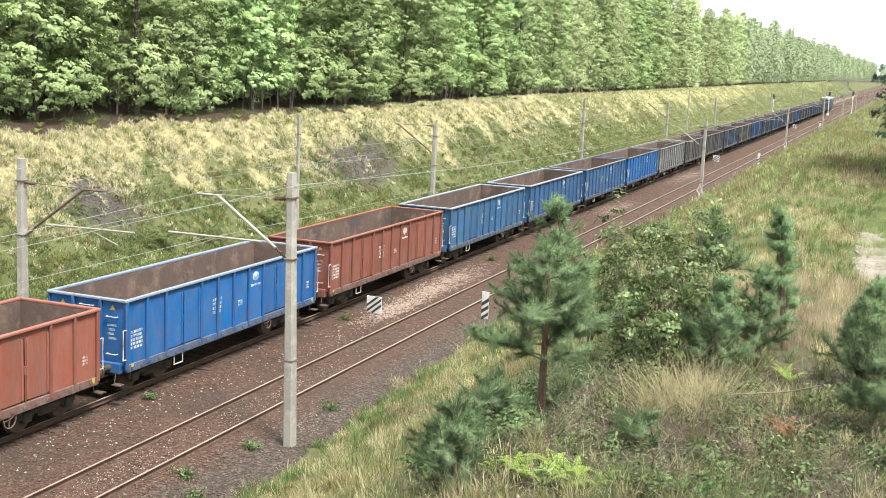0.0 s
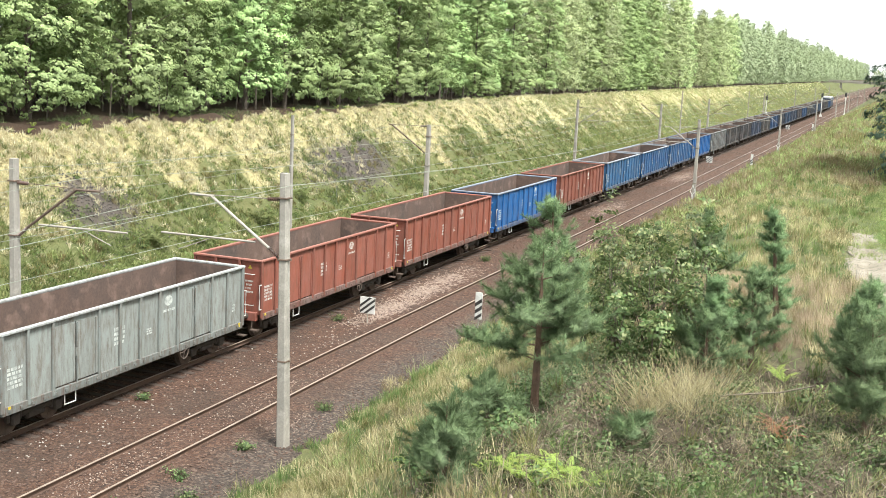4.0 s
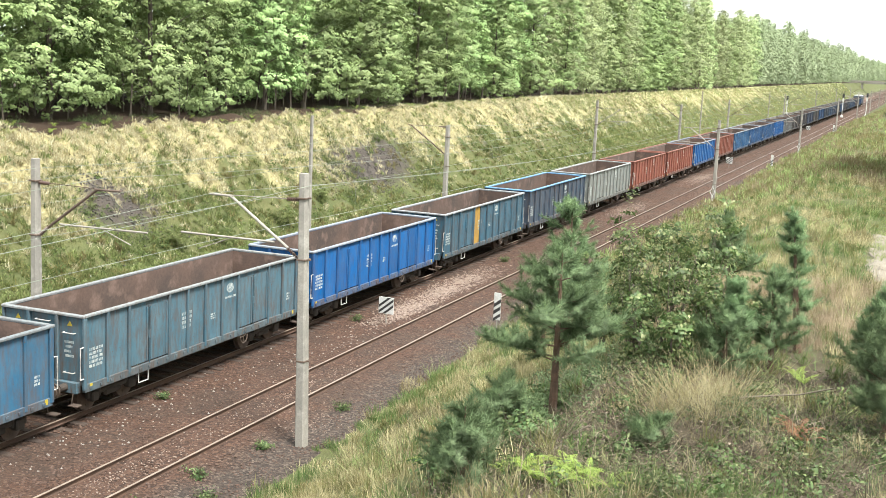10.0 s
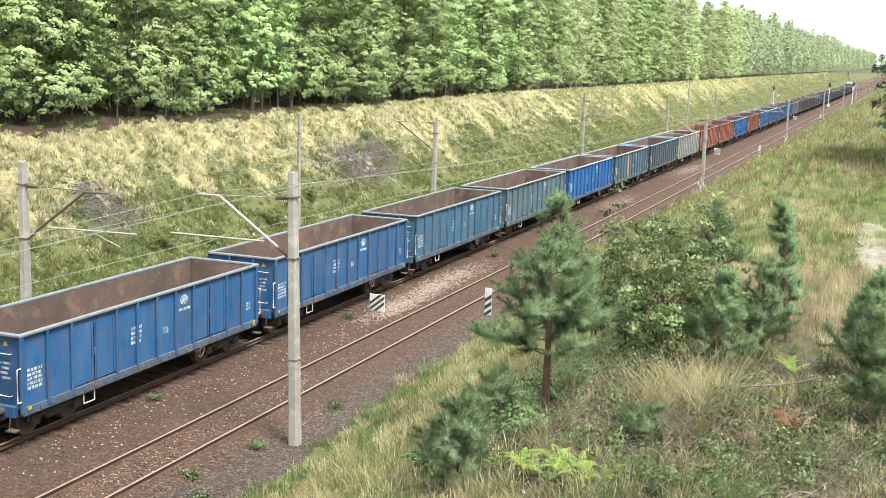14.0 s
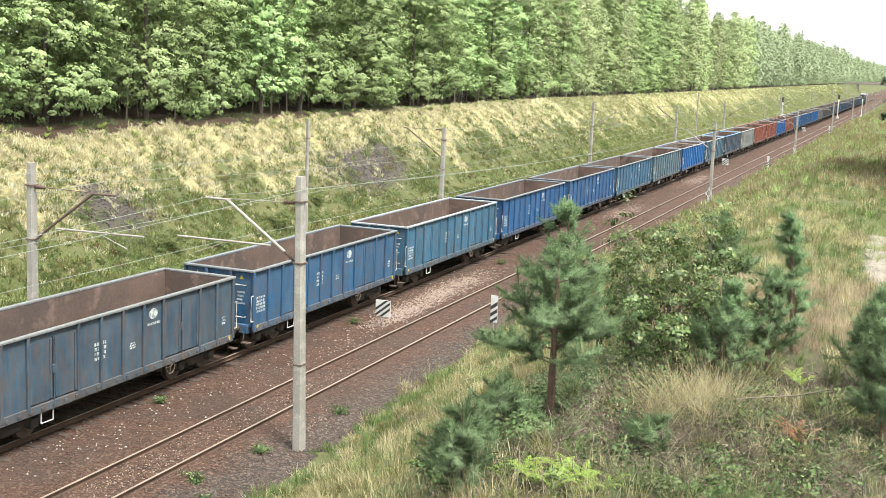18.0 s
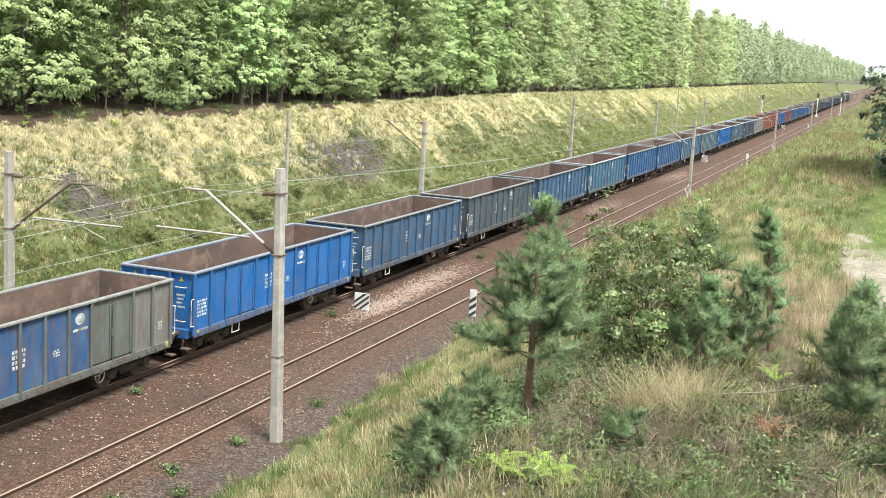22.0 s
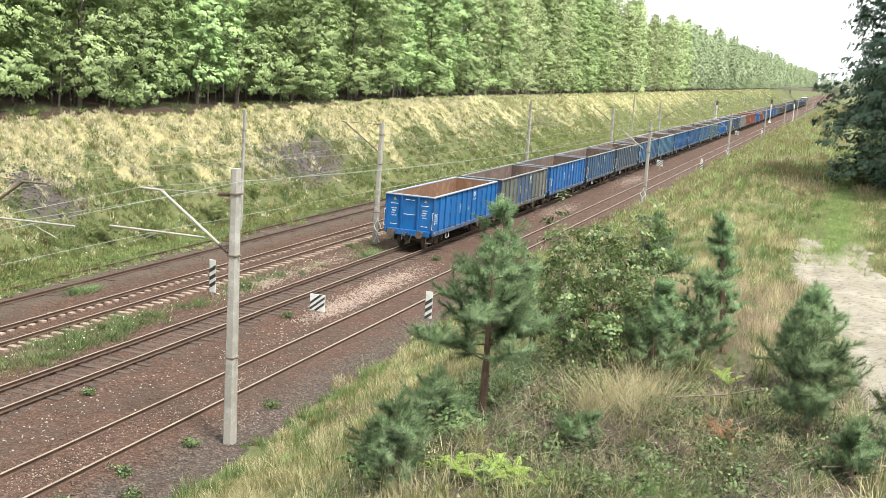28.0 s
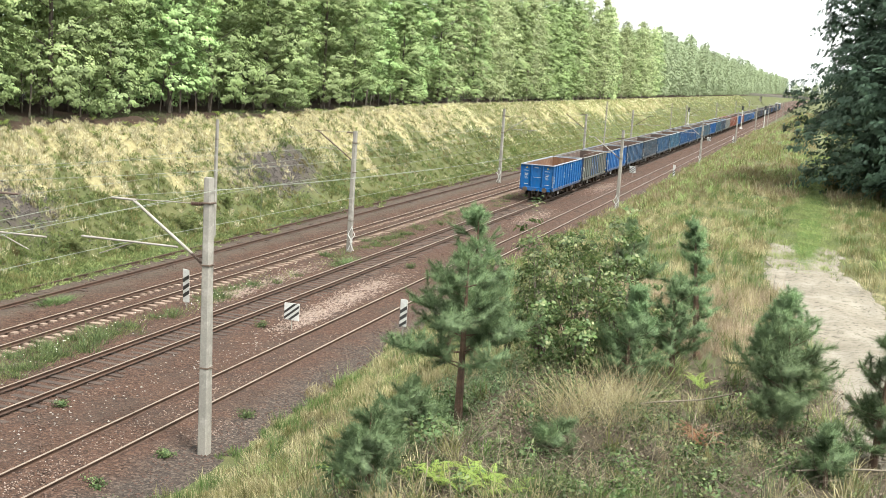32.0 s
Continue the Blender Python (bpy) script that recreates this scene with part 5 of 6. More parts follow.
        t = copy_thing(stem, m) if i else stem
        t.matrix_basis = m
        t.scale = (rng.uniform(0.6, 1.5),) * 2 + (1,)


plant_forest()


def grove():
    """The trees beside the path; the shade on their near side is in the leaf colour."""
    rng = random.Random(3)
    oaks = [tree_variant(70 + i, 13 + 2 * i, 4.3, 0.0, 0.1, LEAF_SHADED, BARK, 120, 20, 24) for i in range(2)]
    for i, (x, y, s) in enumerate(((4.1, 72, 1.15), (4.9, 68, 0.7), (5.9, 76, 1.4), (7.6, 68, 1.25), (11, 62, 1.2), (8.0, 80, 1.15), (12, 80, 1.2), (14.5, 57, 1.1), (7.4, 64, 0.6), (9.5, 60, 0.6))):
        t = oaks[i] if i < 2 else copy_thing(oaks[i % 2], Matrix())
        t.matrix_basis = pose(x, y, height(x, y), 0, 0, rng.uniform(0, 360))
        t.scale = (s, s, s)
        tagged(t, "dense green tree beside the sandy path, shade painted into its leaves", "tree", "grove beside the path")


grove()


def pine(x, y, tall, spread, seed, dense=1.0, label="young pine with blue-green needles on the bank", bare=0.18, lean=0, spill=0.0):
    """A young pine: straight stem, whorls of rising branches, tufts of needles."""
    rng = np.random.default_rng(seed)
    root = thing("young_pine", label, "pine tree", "young pines on the bank", pose(x, y, height(x, y), 0, lean, 0))
    bm = fresh()
    rod(bm, (0, 0, -0.15), (0, 0, tall * 0.55), 0.025 + 0.022 * tall, 0.015 + 0.011 * tall, 8)
    rod(bm, (0, 0, tall * 0.55), (0, 0, tall), 0.015 + 0.011 * tall, 0.008, 6)
    tips = [(np.array([0, 0, tall - 0.12 * i]), np.array([0.0, 0, 1.0])) for i in range(3)]
    z, whorl = tall * bare, 0
    limbs = fresh()
    while z < tall * 0.97:
        u = z / tall
        reach = spread * (1.0 - 0.85 * u ** (2.3 if spill else 1.7)) * rng.uniform(0.7, 1.2) * min(1.0, 0.6 + u * 1.6)
        for j in range(int(rng.integers(4, 7))):
            a = rng.uniform(0, 6.28)
            r = reach * rng.uniform(0.6, 1.15) * (1 - spill * math.cos(a) * (1.3 if u < 0.5 else -0.5))
            up = rng.uniform(0.1, 0.45) + (0.15 if spill else 0.5) * u
            d = np.array([np.cos(a), np.sin(a), up])
            p0 = np.array([0, 0, z + rng.uniform(-0.06, 0.06)])
            p1 = p0 + d * r
            rod(limbs, p0, p1, 0.007 + 0.008 * r, 0.004, 5)
            k = max(3, int(r / 0.085 * dense))
            flat = d / np.linalg.norm(d)
            for i in range(k):
                q = p0 + (p1 - p0) * (0.18 + 0.82 * (i + rng.uniform(0, 1)) / k)
                side = flat * 0.6 + rng.normal(0, 0.6, 3) * (1, 1, 0.6) + (0, 0, 0.25)
                side /= np.linalg.norm(side)
                L = min(0.32, 0.12 + 0.28 * r) * rng.uniform(0.5, 1.1)
                for w in (0.25, 0.62, 1.0):
                    dd = side + (0, 0, 0.25 * w)
                    tips.append((q + side * L * w, dd / np.linalg.norm(dd)))
        z += rng.uniform(0.16, 0.26) * (0.6 + 0.18 * tall)
        whorl += 1
    stem = part("trunk", bm, BARK_PINE, root)
    part("branch_whorl", limbs, BARK_PINE, root)
    c = np.array([t[0] for t in tips])
    d = np.array([t[1] for t in tips])
    m, per = len(c), 50
    along = rng.uniform(-0.09, 0.06, (m, per, 1))
    nd = d[:, None] * rng.uniform(0.35, 1.1, (m, per, 1)) + rng.normal(0, 0.55, (m, per, 3))
    nd /= np.linalg.norm(nd, axis=2, keepdims=True)
    base = c[:, None] + d[:, None] * along
    ln = rng.uniform(0.085, 0.17, (m, per, 1))
    side = np.cross(nd, rng.normal(0, 1, (m, per, 3)))
    side /= np.linalg.norm(side, axis=2, keepdims=True)
    v = np.stack([base - side * 0.0034, base + side * 0.0034, base + nd * ln], 2).reshape(-1, 3)
    round_ = c - (0, 0, tall * 0.35)
    round_ /= np.linalg.norm(round_, axis=1, keepdims=True) + 1e-6
    soft = (round_ * 0.6 + d * 0.7 + (0, 0, 0.15))[:, None] + 0.45 * nd
    o = new("needles", quick_mesh("needles", v, np.arange(len(v)).reshape(-1, 3), NEEDLE, soft.reshape(-1, 3)))
    o.parent = root
    return root


PINES = ((-5.5, 19.4, 3.05, 1.35, 1.4, 0.38, 0), (-6.95, 25.5, 3.65, 1.3, 1.0, 0.45, -2), (-5.62, 15.3, 1.3, 0.55, 1.3, 0.05, 0), (-6.4, 19.2, 0.9, 0.5, 0.9, 0.1, 0),
         (-1.93, 24.75, 2.84, 0.5, 0.8, 0.3, -6), (-2.21, 22.7, 2.05, 0.65, 1.0, 0.25, -3), (-3.9, 28.4, 2.1, 0.75, 1.0, 0.35, -4), (-2.93, 21.6, 1.15, 0.75, 1.1, 0.15, 0),
         (-2.7, 21.8, 1.8, 0.42, 0.8, 0.5, -5), (-0.08, 19.3, 1.72, 0.92, 1.1, 0.2, 0), (1.34, 18.85, 1.95, 0.55, 0.9, 0.1, 2), (-0.05, 22.4, 1.9, 0.75, 1.0, 0.25, -4), (-0.35, 22.0, 1.6, 0.6, 1.0, 0.3, 0),
         (0.62, 17.3, 0.75, 0.4, 1.0, 0.05, 0), (-9.5, 32.0, 2.2, 0.6, 0.7, 0.3, 0), (3.6, 21.0, 1.8, 0.7, 1.0, 0.15, 0), (-6.7, 17.6, 0.7, 0.5, 1.0, 0.05, 0), (-6.25, 17.0, 1.0, 0.6, 1.0, 0.05, 0), (-6.0, 18.3, 1.2, 0.6, 1.0, 0.05, 0), (-3.3, 17.2, 0.45, 0.35, 1.0, 0.05, 0))
for i, (x, y, tall, spread, dense, bare, lean) in enumerate(PINES):
    pine(x, y, tall, spread, 100 + i, dense, ("tall " if tall > 2.5 else "small " if tall < 1.5 else "") + "young pine with blue-green needles on the bank", bare, lean, 0.12 if i == 0 else 0.0)


def sapling(x, y, tall, spread, seed, n, leaf, mat, label, name="oak_sapling", category="shrub"):
    """A broadleaf sapling: several stems, twigs and separate leaves."""
    rng = np.random.default_rng(seed)
    root = thing(name, label, category, "", pose(x, y, height(x, y)))
    bm = fresh()
    pts, outs = [], []
    stems = 6 if tall > 1 else 5
    thick = 0.018 if tall > 1 else 0.008
    hub = [bm.verts.new((thick * 1.5 * math.cos(i * math.tau / stems), thick * 1.5 * math.sin(i * math.tau / stems), -0.06)) for i in range(stems)]
    bm.faces.new(hub)
    for s in range(stems):
        a = rng.uniform(0, 6.28)
        tip = np.array([np.cos(a) * spread * rng.uniform(0.15, 0.7), np.sin(a) * spread * rng.uniform(0.15, 0.7), tall * rng.uniform(0.6, 1.0)])
        # the stem grows from an edge of the root, ring by ring; twigs grow from the rings
        low, top = hub[s], hub[(s + 1) % stems]
        ring = [low, top, bm.verts.new((low.co + top.co) * 0.55)]
        rings = []
        for u in np.linspace(0.1, 1.0, 10):
            r = thick * (1.1 - u)
            mid = Vector(tip * u) + Vector((math.sin(5 * u + s), math.cos(4 * u + s), 0)) * 0.03 * spread
            up = [bm.verts.new(mid + Vector((r * math.cos(i * 2.09), r * math.sin(i * 2.09), 0))) for i in range(3)]
            for i in range(3):
                bm.faces.new((ring[i], ring[(i + 1) % 3], up[(i + 1) % 3], up[i]))
            ring = up
            rings.append((u, up))
        for j in range(9):
            u, up = rings[int(rng.integers(2, 10))]
            p = np.array(up[0].co)
            d = rng.normal(0, 1, 3) * (1, 1, 0.45)
            d /= np.linalg.norm(d)
            q = p + d * spread * rng.uniform(0.2, 0.6)
            end = bm.verts.new(q)
            for i in range(3):
                bm.faces.new((up[i], up[(i + 1) % 3], end))
            m = n // (9 * stems)
            w = rng.uniform(0.45, 1.05, (m, 1)) ** 0.7
            pts.append(p + (q - p) * w + rng.normal(0, 0.075, (m, 3)) * (1, 1, 0.5))
            outs.append(np.tile(d, (m, 1)))
    part("stem", bm, BARK, root)
    where, facing = np.concatenate(pts), np.concatenate(outs)
    v, f = leaf_cards(where, facing, leaf, rng, 0.8)
    soft = where - (0, 0, tall * 0.4)
    soft = soft / (np.linalg.norm(soft, axis=1, keepdims=True) + 1e-6) * 0.6 + facing * 0.5 + (0, 0, 0.3) + rng.normal(0, 0.3, where.shape)
    o = new("foliage", quick_mesh("foliage", v, f, mat, soft))
    o.parent = root


for i, (x, y, tall, spread) in enumerate(((-4.9, 22.6, 2.9, 1.1), (-4.1, 22.2, 2.6, 1.0), (-5.7, 26.8, 2.6, 1.0), (-4.6, 25.4, 2.6, 1.0), (-3.5, 23.6, 2.1, 0.9), (-4.6, 21.6, 1.5, 0.9), (-5.3, 24.0, 3.3, 0.85), (-3.8, 21.3, 1.2, 0.7), (-3.9, 24.6, 2.6, 1.1), (-4.6, 27.6, 2.6, 1.2), (-3.2, 22.4, 1.7, 0.9), (-6.0, 24.6, 2.4, 1.0), (-3.0, 24.0, 1.5, 0.8))):
    sapling(x, y, tall, spread, 200 + i, 1500, 0.046, LEAF_SHRUB, "light green oak sapling among the pines")
rng_low = random.Random(31)
for i in range(44):
    x, y = rng_low.gauss(-2.4, 2.0), rng_low.uniform(14.6, 21.5)
    if x < 1.2:
        sapling(x, y, rng_low.uniform(0.2, 0.5), rng_low.uniform(0.35, 0.7), 230 + i, 300, 0.034, WEED if i % 2 else LEAF_SHRUB, "low leafy bramble on the dry bank", "bramble", "shrub")
for i in range(16):
    x, y = rng_low.uniform(-6.9, -5.0), rng_low.uniform(16.6, 20.4)
    sapling(x, y, rng_low.uniform(0.35, 0.7), rng_low.uniform(0.35, 0.6), 400 + i, 260, 0.045, WEED, "dark green seedling below the tall pine", "bramble", "shrub")
for i, (x, y, tall, spread) in enumerate(((-37.2, 53.8, 0.7, 1.3), (-36.4, 58, 0.6, 1.2), (-37.4, 66, 0.5, 1.5), (-38.8, 73, 0.5, 1.5))):
    sapling(x, y, tall, spread, 260 + i, 3200, 0.042, GRASS_LUSH, "rounded green bush on the grassy bank", "bank_bush", "bush")


for i, (x, y, tall, spread) in enumerate(((-21.7, 44.9, 0.3, 0.4), (-16.9, 25.6, 0.3, 0.4), (-16.8, 23.2, 0.35, 0.45), (-16.6, 28.6, 0.3, 0.35), (-21.9, 31.2, 0.2, 0.25), (-15.9, 24.4, 0.3, 0.4), (-21.2, 63, 0.3, 0.4), (-16.4, 33, 0.3, 0.4))):
    sapling(x, y, tall, spread, 280 + i, 420, 0.035, WEED, "leafy green weed growing in the ballast", "ballast_weed", "weed")


def fern(x, y, size, seed, mat, label):
    """A clump of bracken: arching fronds with rows of leaflets."""
    rng = np.random.default_rng(seed)
    root = thing("bracken", label, "fern", "bracken clumps", pose(x, y, height(x, y)))
    for s in range(9):
        a = rng.uniform(0, 6.28)
        L = size * rng.uniform(0.7, 1.1)
        V, F = [], []
        for i in range(22):
            u = i / 22
            c = np.array([np.cos(a) * L * u, np.sin(a) * L * u, L * (1.25 * u - 0.85 * u * u) + 0.08])
            w = 0.32 * L * (1 - u) * min(1, 5 * u + 0.25)
            k = len(V)
            t = np.array([-np.sin(a), np.cos(a), 0])
            fwd = np.array([np.cos(a), np.sin(a), 0.15])
            V += [c - t * 0.006, c + t * 0.006]
            for sd in (-1, 1):
                side = t * sd - (0, 0, 0.12)
                j = len(V)
                V += [c + side * w * 0.5 + fwd * L * 0.024, c + side * w + fwd * L * 0.03, c + side * w * 0.5 - fwd * L * 0.014]
                F.append((k + (sd > 0), j, j + 1, j + 2))
            if i:
                F.append((k - 8, k - 7, k + 1, k))
        o = new("frond", quick_mesh("frond", np.array(V), np.array(F), mat))
        o.parent = root


for i, (x, y, size) in enumerate(((-4.3, 14.7, 0.5), (-3.95, 15.0, 0.52), (-4.55, 15.0, 0.42), (-3.65, 14.65, 0.5), (-1.67, 22.2, 0.4), (-1.55, 22.0, 0.36), (-4.8, 14.9, 0.4), (-4.1, 15.4, 0.5), (-3.4, 14.9, 0.42), (-4.0, 14.5, 0.45), (-3.8, 15.3, 0.4), (-6.8, 17.5, 0.6), (-7.6, 21, 0.6))):
    fern(x, y, size, 300 + i, FERN, "bright yellow-green bracken clump")
for i, (x, y, size) in enumerate(((-1.3, 18.3, 0.45), (-1.15, 18.0, 0.4))):
    fern(x, y, size, 320 + i, FERN_RED, "withered reddish bracken on dry sand")
for i in range(70):
    y = 48 + i * 1.3 + random.uniform(-1, 1)
    fern(-44.5 + random.uniform(-0.6, 0.8), y, random.uniform(0.4, 0.75), 340 + i, FERN, "yellow-green bracken at the forest edge")


def dead_branch(pts, label):
    o = part("dead_branch", line(fresh(), pts, 0.013, 6), TWIG)
    tagged(o, label, "branch", "dead branches")


def on(x, y, lift):
    return (x, y, height(x, y) + lift)


dead_branch([on(-2.9, 19.3, 0.15), on(-2.2, 19.4, 0.3), on(-1.4, 19.6, 0.45), on(-0.9, 19.8, 0.62)], "bare fallen branch across the dry bank")
dead_branch([on(-6.5, 18.6, 0.25), on(-6.35, 18.65, 0.55), on(-6.15, 18.7, 0.7), on(-5.95, 18.75, 0.66), on(-5.8, 18.8, 0.45)], "bare arching twig beside a pine")
dead_branch([on(0.2, 17.2, 0.2), on(0.9, 17.6, 0.3), on(1.6, 18.0, 0.25)], "bare fallen branch on dry sand")
rng_twig = random.Random(9)
for i in range(40):
    x, y, a, L = rng_twig.uniform(-4.6, 1.6), rng_twig.uniform(14.5, 20), rng_twig.uniform(0, 6.28), rng_twig.uniform(0.2, 0.7)
    dead_branch([on(x, y, 0.03), on(x + math.cos(a) * L * 0.5, y + math.sin(a) * L * 0.5, 0.12), on(x + math.cos(a) * L, y + math.sin(a) * L, 0.06)], "grey dead twig on the dry bank")

# ---------------------------------------------------------------- grass


def blades(name, label, pts, tall, wide, material, seed, lean=0.35):
    """Grass blades in tufts, one tapering triangle each, leaning out from the middle of their tuft."""
    rng = np.random.default_rng(seed)
    pts, mid, grow = pts
    n = len(pts)
    z = terrain(pts[:, 0], pts[:, 1])
    a = rng.uniform(0, 6.28, n)
    h = tall * rng.uniform(0.5, 1.15, n) * grow
    w = wide * rng.uniform(0.6, 1.3, n)
    base = np.column_stack([pts, z - 0.02])
    side = np.column_stack([np.cos(a), np.sin(a), 0 * a]) * w[:, None] / 2
    out = pts - mid
    out = out / (np.linalg.norm(out, axis=1, keepdims=True) + 0.05) * 0.8 + rng.normal(0, 0.6, (n, 2))
    tip = base + np.column_stack([out * (h * lean)[:, None], h])
    v = np.stack([base - side, base + side, tip], 1).reshape(-1, 3)
    ob = new(name, quick_mesh(name, v, np.arange(3 * n).reshape(n, 3), material))
    return tagged(ob, label, "grass", kind="stuff")


def scatter(n, x0, x1, y0, y1, keep, seed, clump=0.2, lean_near=1.0, per=9):
    rng = np.random.default_rng(seed)
    x = rng.uniform(x0, x1, n)
    y = y0 + (y1 - y0) * rng.uniform(0, 1, n) ** lean_near
    mid = np.column_stack([x, y])
    mid = mid[keep(x, y) > rng.uniform(0, 1, n)]
    grow = np.repeat(rng.uniform(0.45, 1.25, len(mid)), per)
    mid = np.repeat(mid, per, 0)
    spread = clump * np.repeat(rng.uniform(0.4, 1.4, len(mid) // per), per)
    return mid + rng.normal(0, 1, mid.shape) * spread[:, None], mid, grow


def tussocks(name, label, mid, radius, per, wide, material, seed, low=1.2):
    """Rounded tufts: narrow leaves fan out from the middle of each tuft up to the angle low from upright."""
    rng = np.random.default_rng(seed)
    s = np.repeat(radius * rng.uniform(0.5, 1.35, len(mid)), per)
    m = np.repeat(mid, per, 0)
    n = len(m)
    xy = m + rng.normal(0, 0.2, (n, 2)) * s[:, None]
    a, e = rng.uniform(0, 6.28, n), low * rng.uniform(0, 1, n) ** 0.7
    way = np.column_stack([np.cos(a) * np.sin(e), np.sin(a) * np.sin(e), np.cos(e)]) * (s * rng.uniform(0.6, 1.15, n))[:, None]
    base = np.column_stack([xy, terrain(xy[:, 0], xy[:, 1]) - 0.02])
    side = np.column_stack([-np.sin(a), np.cos(a), 0 * a]) + rng.normal(0, 0.35, (n, 3))
    side *= (wide * rng.uniform(0.6, 1.3, n) / (np.linalg.norm(side, axis=1) + 1e-9) / 2)[:, None]
    belly = base + way * 0.55 + np.column_stack([np.zeros((n, 2)), 0.08 * s])
    v = np.stack([base, belly - side, base + way, belly + side], 1).reshape(-1, 3)
    return tagged(new(name, quick_mesh(name, v, np.arange(4 * n).reshape(n, 4), material)), label, "grass", kind="stuff")


def herbs(name, label, mid, radius, per, leaf, material, seed):
    """Low leafy mounds."""
    rng = np.random.default_rng(seed)
    s = np.repeat(radius * rng.uniform(0.5, 1.4, len(mid)), per)
    d = rng.normal(0, 1, (len(s), 3))
    d[:, 2] = np.abs(d[:, 2])
    d /= np.linalg.norm(d, axis=1, keepdims=True)
    p = np.repeat(np.column_stack([mid, terrain(mid[:, 0], mid[:, 1])]), per, 0) + d * (s * rng.uniform(0.4, 1, len(s)))[:, None] * (1.3, 1.3, 0.8)
    v, f = leaf_cards(p, d, leaf, rng)
    return tagged(new(name, quick_mesh(name, v, f, material, d + (0, 0, 0.3) + rng.normal(0, 0.25, d.shape))), label, "herbs", kind="stuff")


def near_bank(x, y):
    foot = np.clip(-14.2 - 0.045 * (y - 18), -16.4, -14.2)
    path = np.clip((np.abs(x - path_mid(y)) - 1.25 + 0.15 * wave(x, y, 1.6) + np.clip((y - 36) * 0.02, 0, 0.8)) * 3, 0, 1)
    path = np.where(y < 18.5, 1, path)
    return np.clip((x - foot + 0.5 + 0.3 * wave(x, y, 1.1)) * 2, 0, 1) * path


def far_bank(x, y):
    return np.clip((-33.7 - x + 0.7 * wave(x, y, 0.4)) * 0.8, 0, 1) * np.clip((x - forest_edge(y)) * 1.6 + 0.5, 0, 1)


def lush(x, y):
    """Where the grass is green and where it has dried."""
    return np.clip(0.58 + 0.75 * wave(x, y, 0.33) + 0.3 * wave(y, x, 0.9), 0, 1)


def bare(x, y):
    """The dry sandy shoulder before the camera carries little grass."""
    return 1 - 0.94 * np.exp(-((x + 2.7) / 4.4) ** 4 - ((y - 18.6) / 6.0) ** 4)


def slag(x, y):
    a = np.exp(-((x + 40.2) / 2.6) ** 2 - ((y - 84.5) / 11) ** 2) + np.exp(-((x + 39.8) / 2.3) ** 2 - ((y - 52.5) / 5) ** 2)
    return 1 - 0.8 * np.clip((a + 0.3 * wave(x, y, 0.8) - 0.6) * 3, 0, 1)


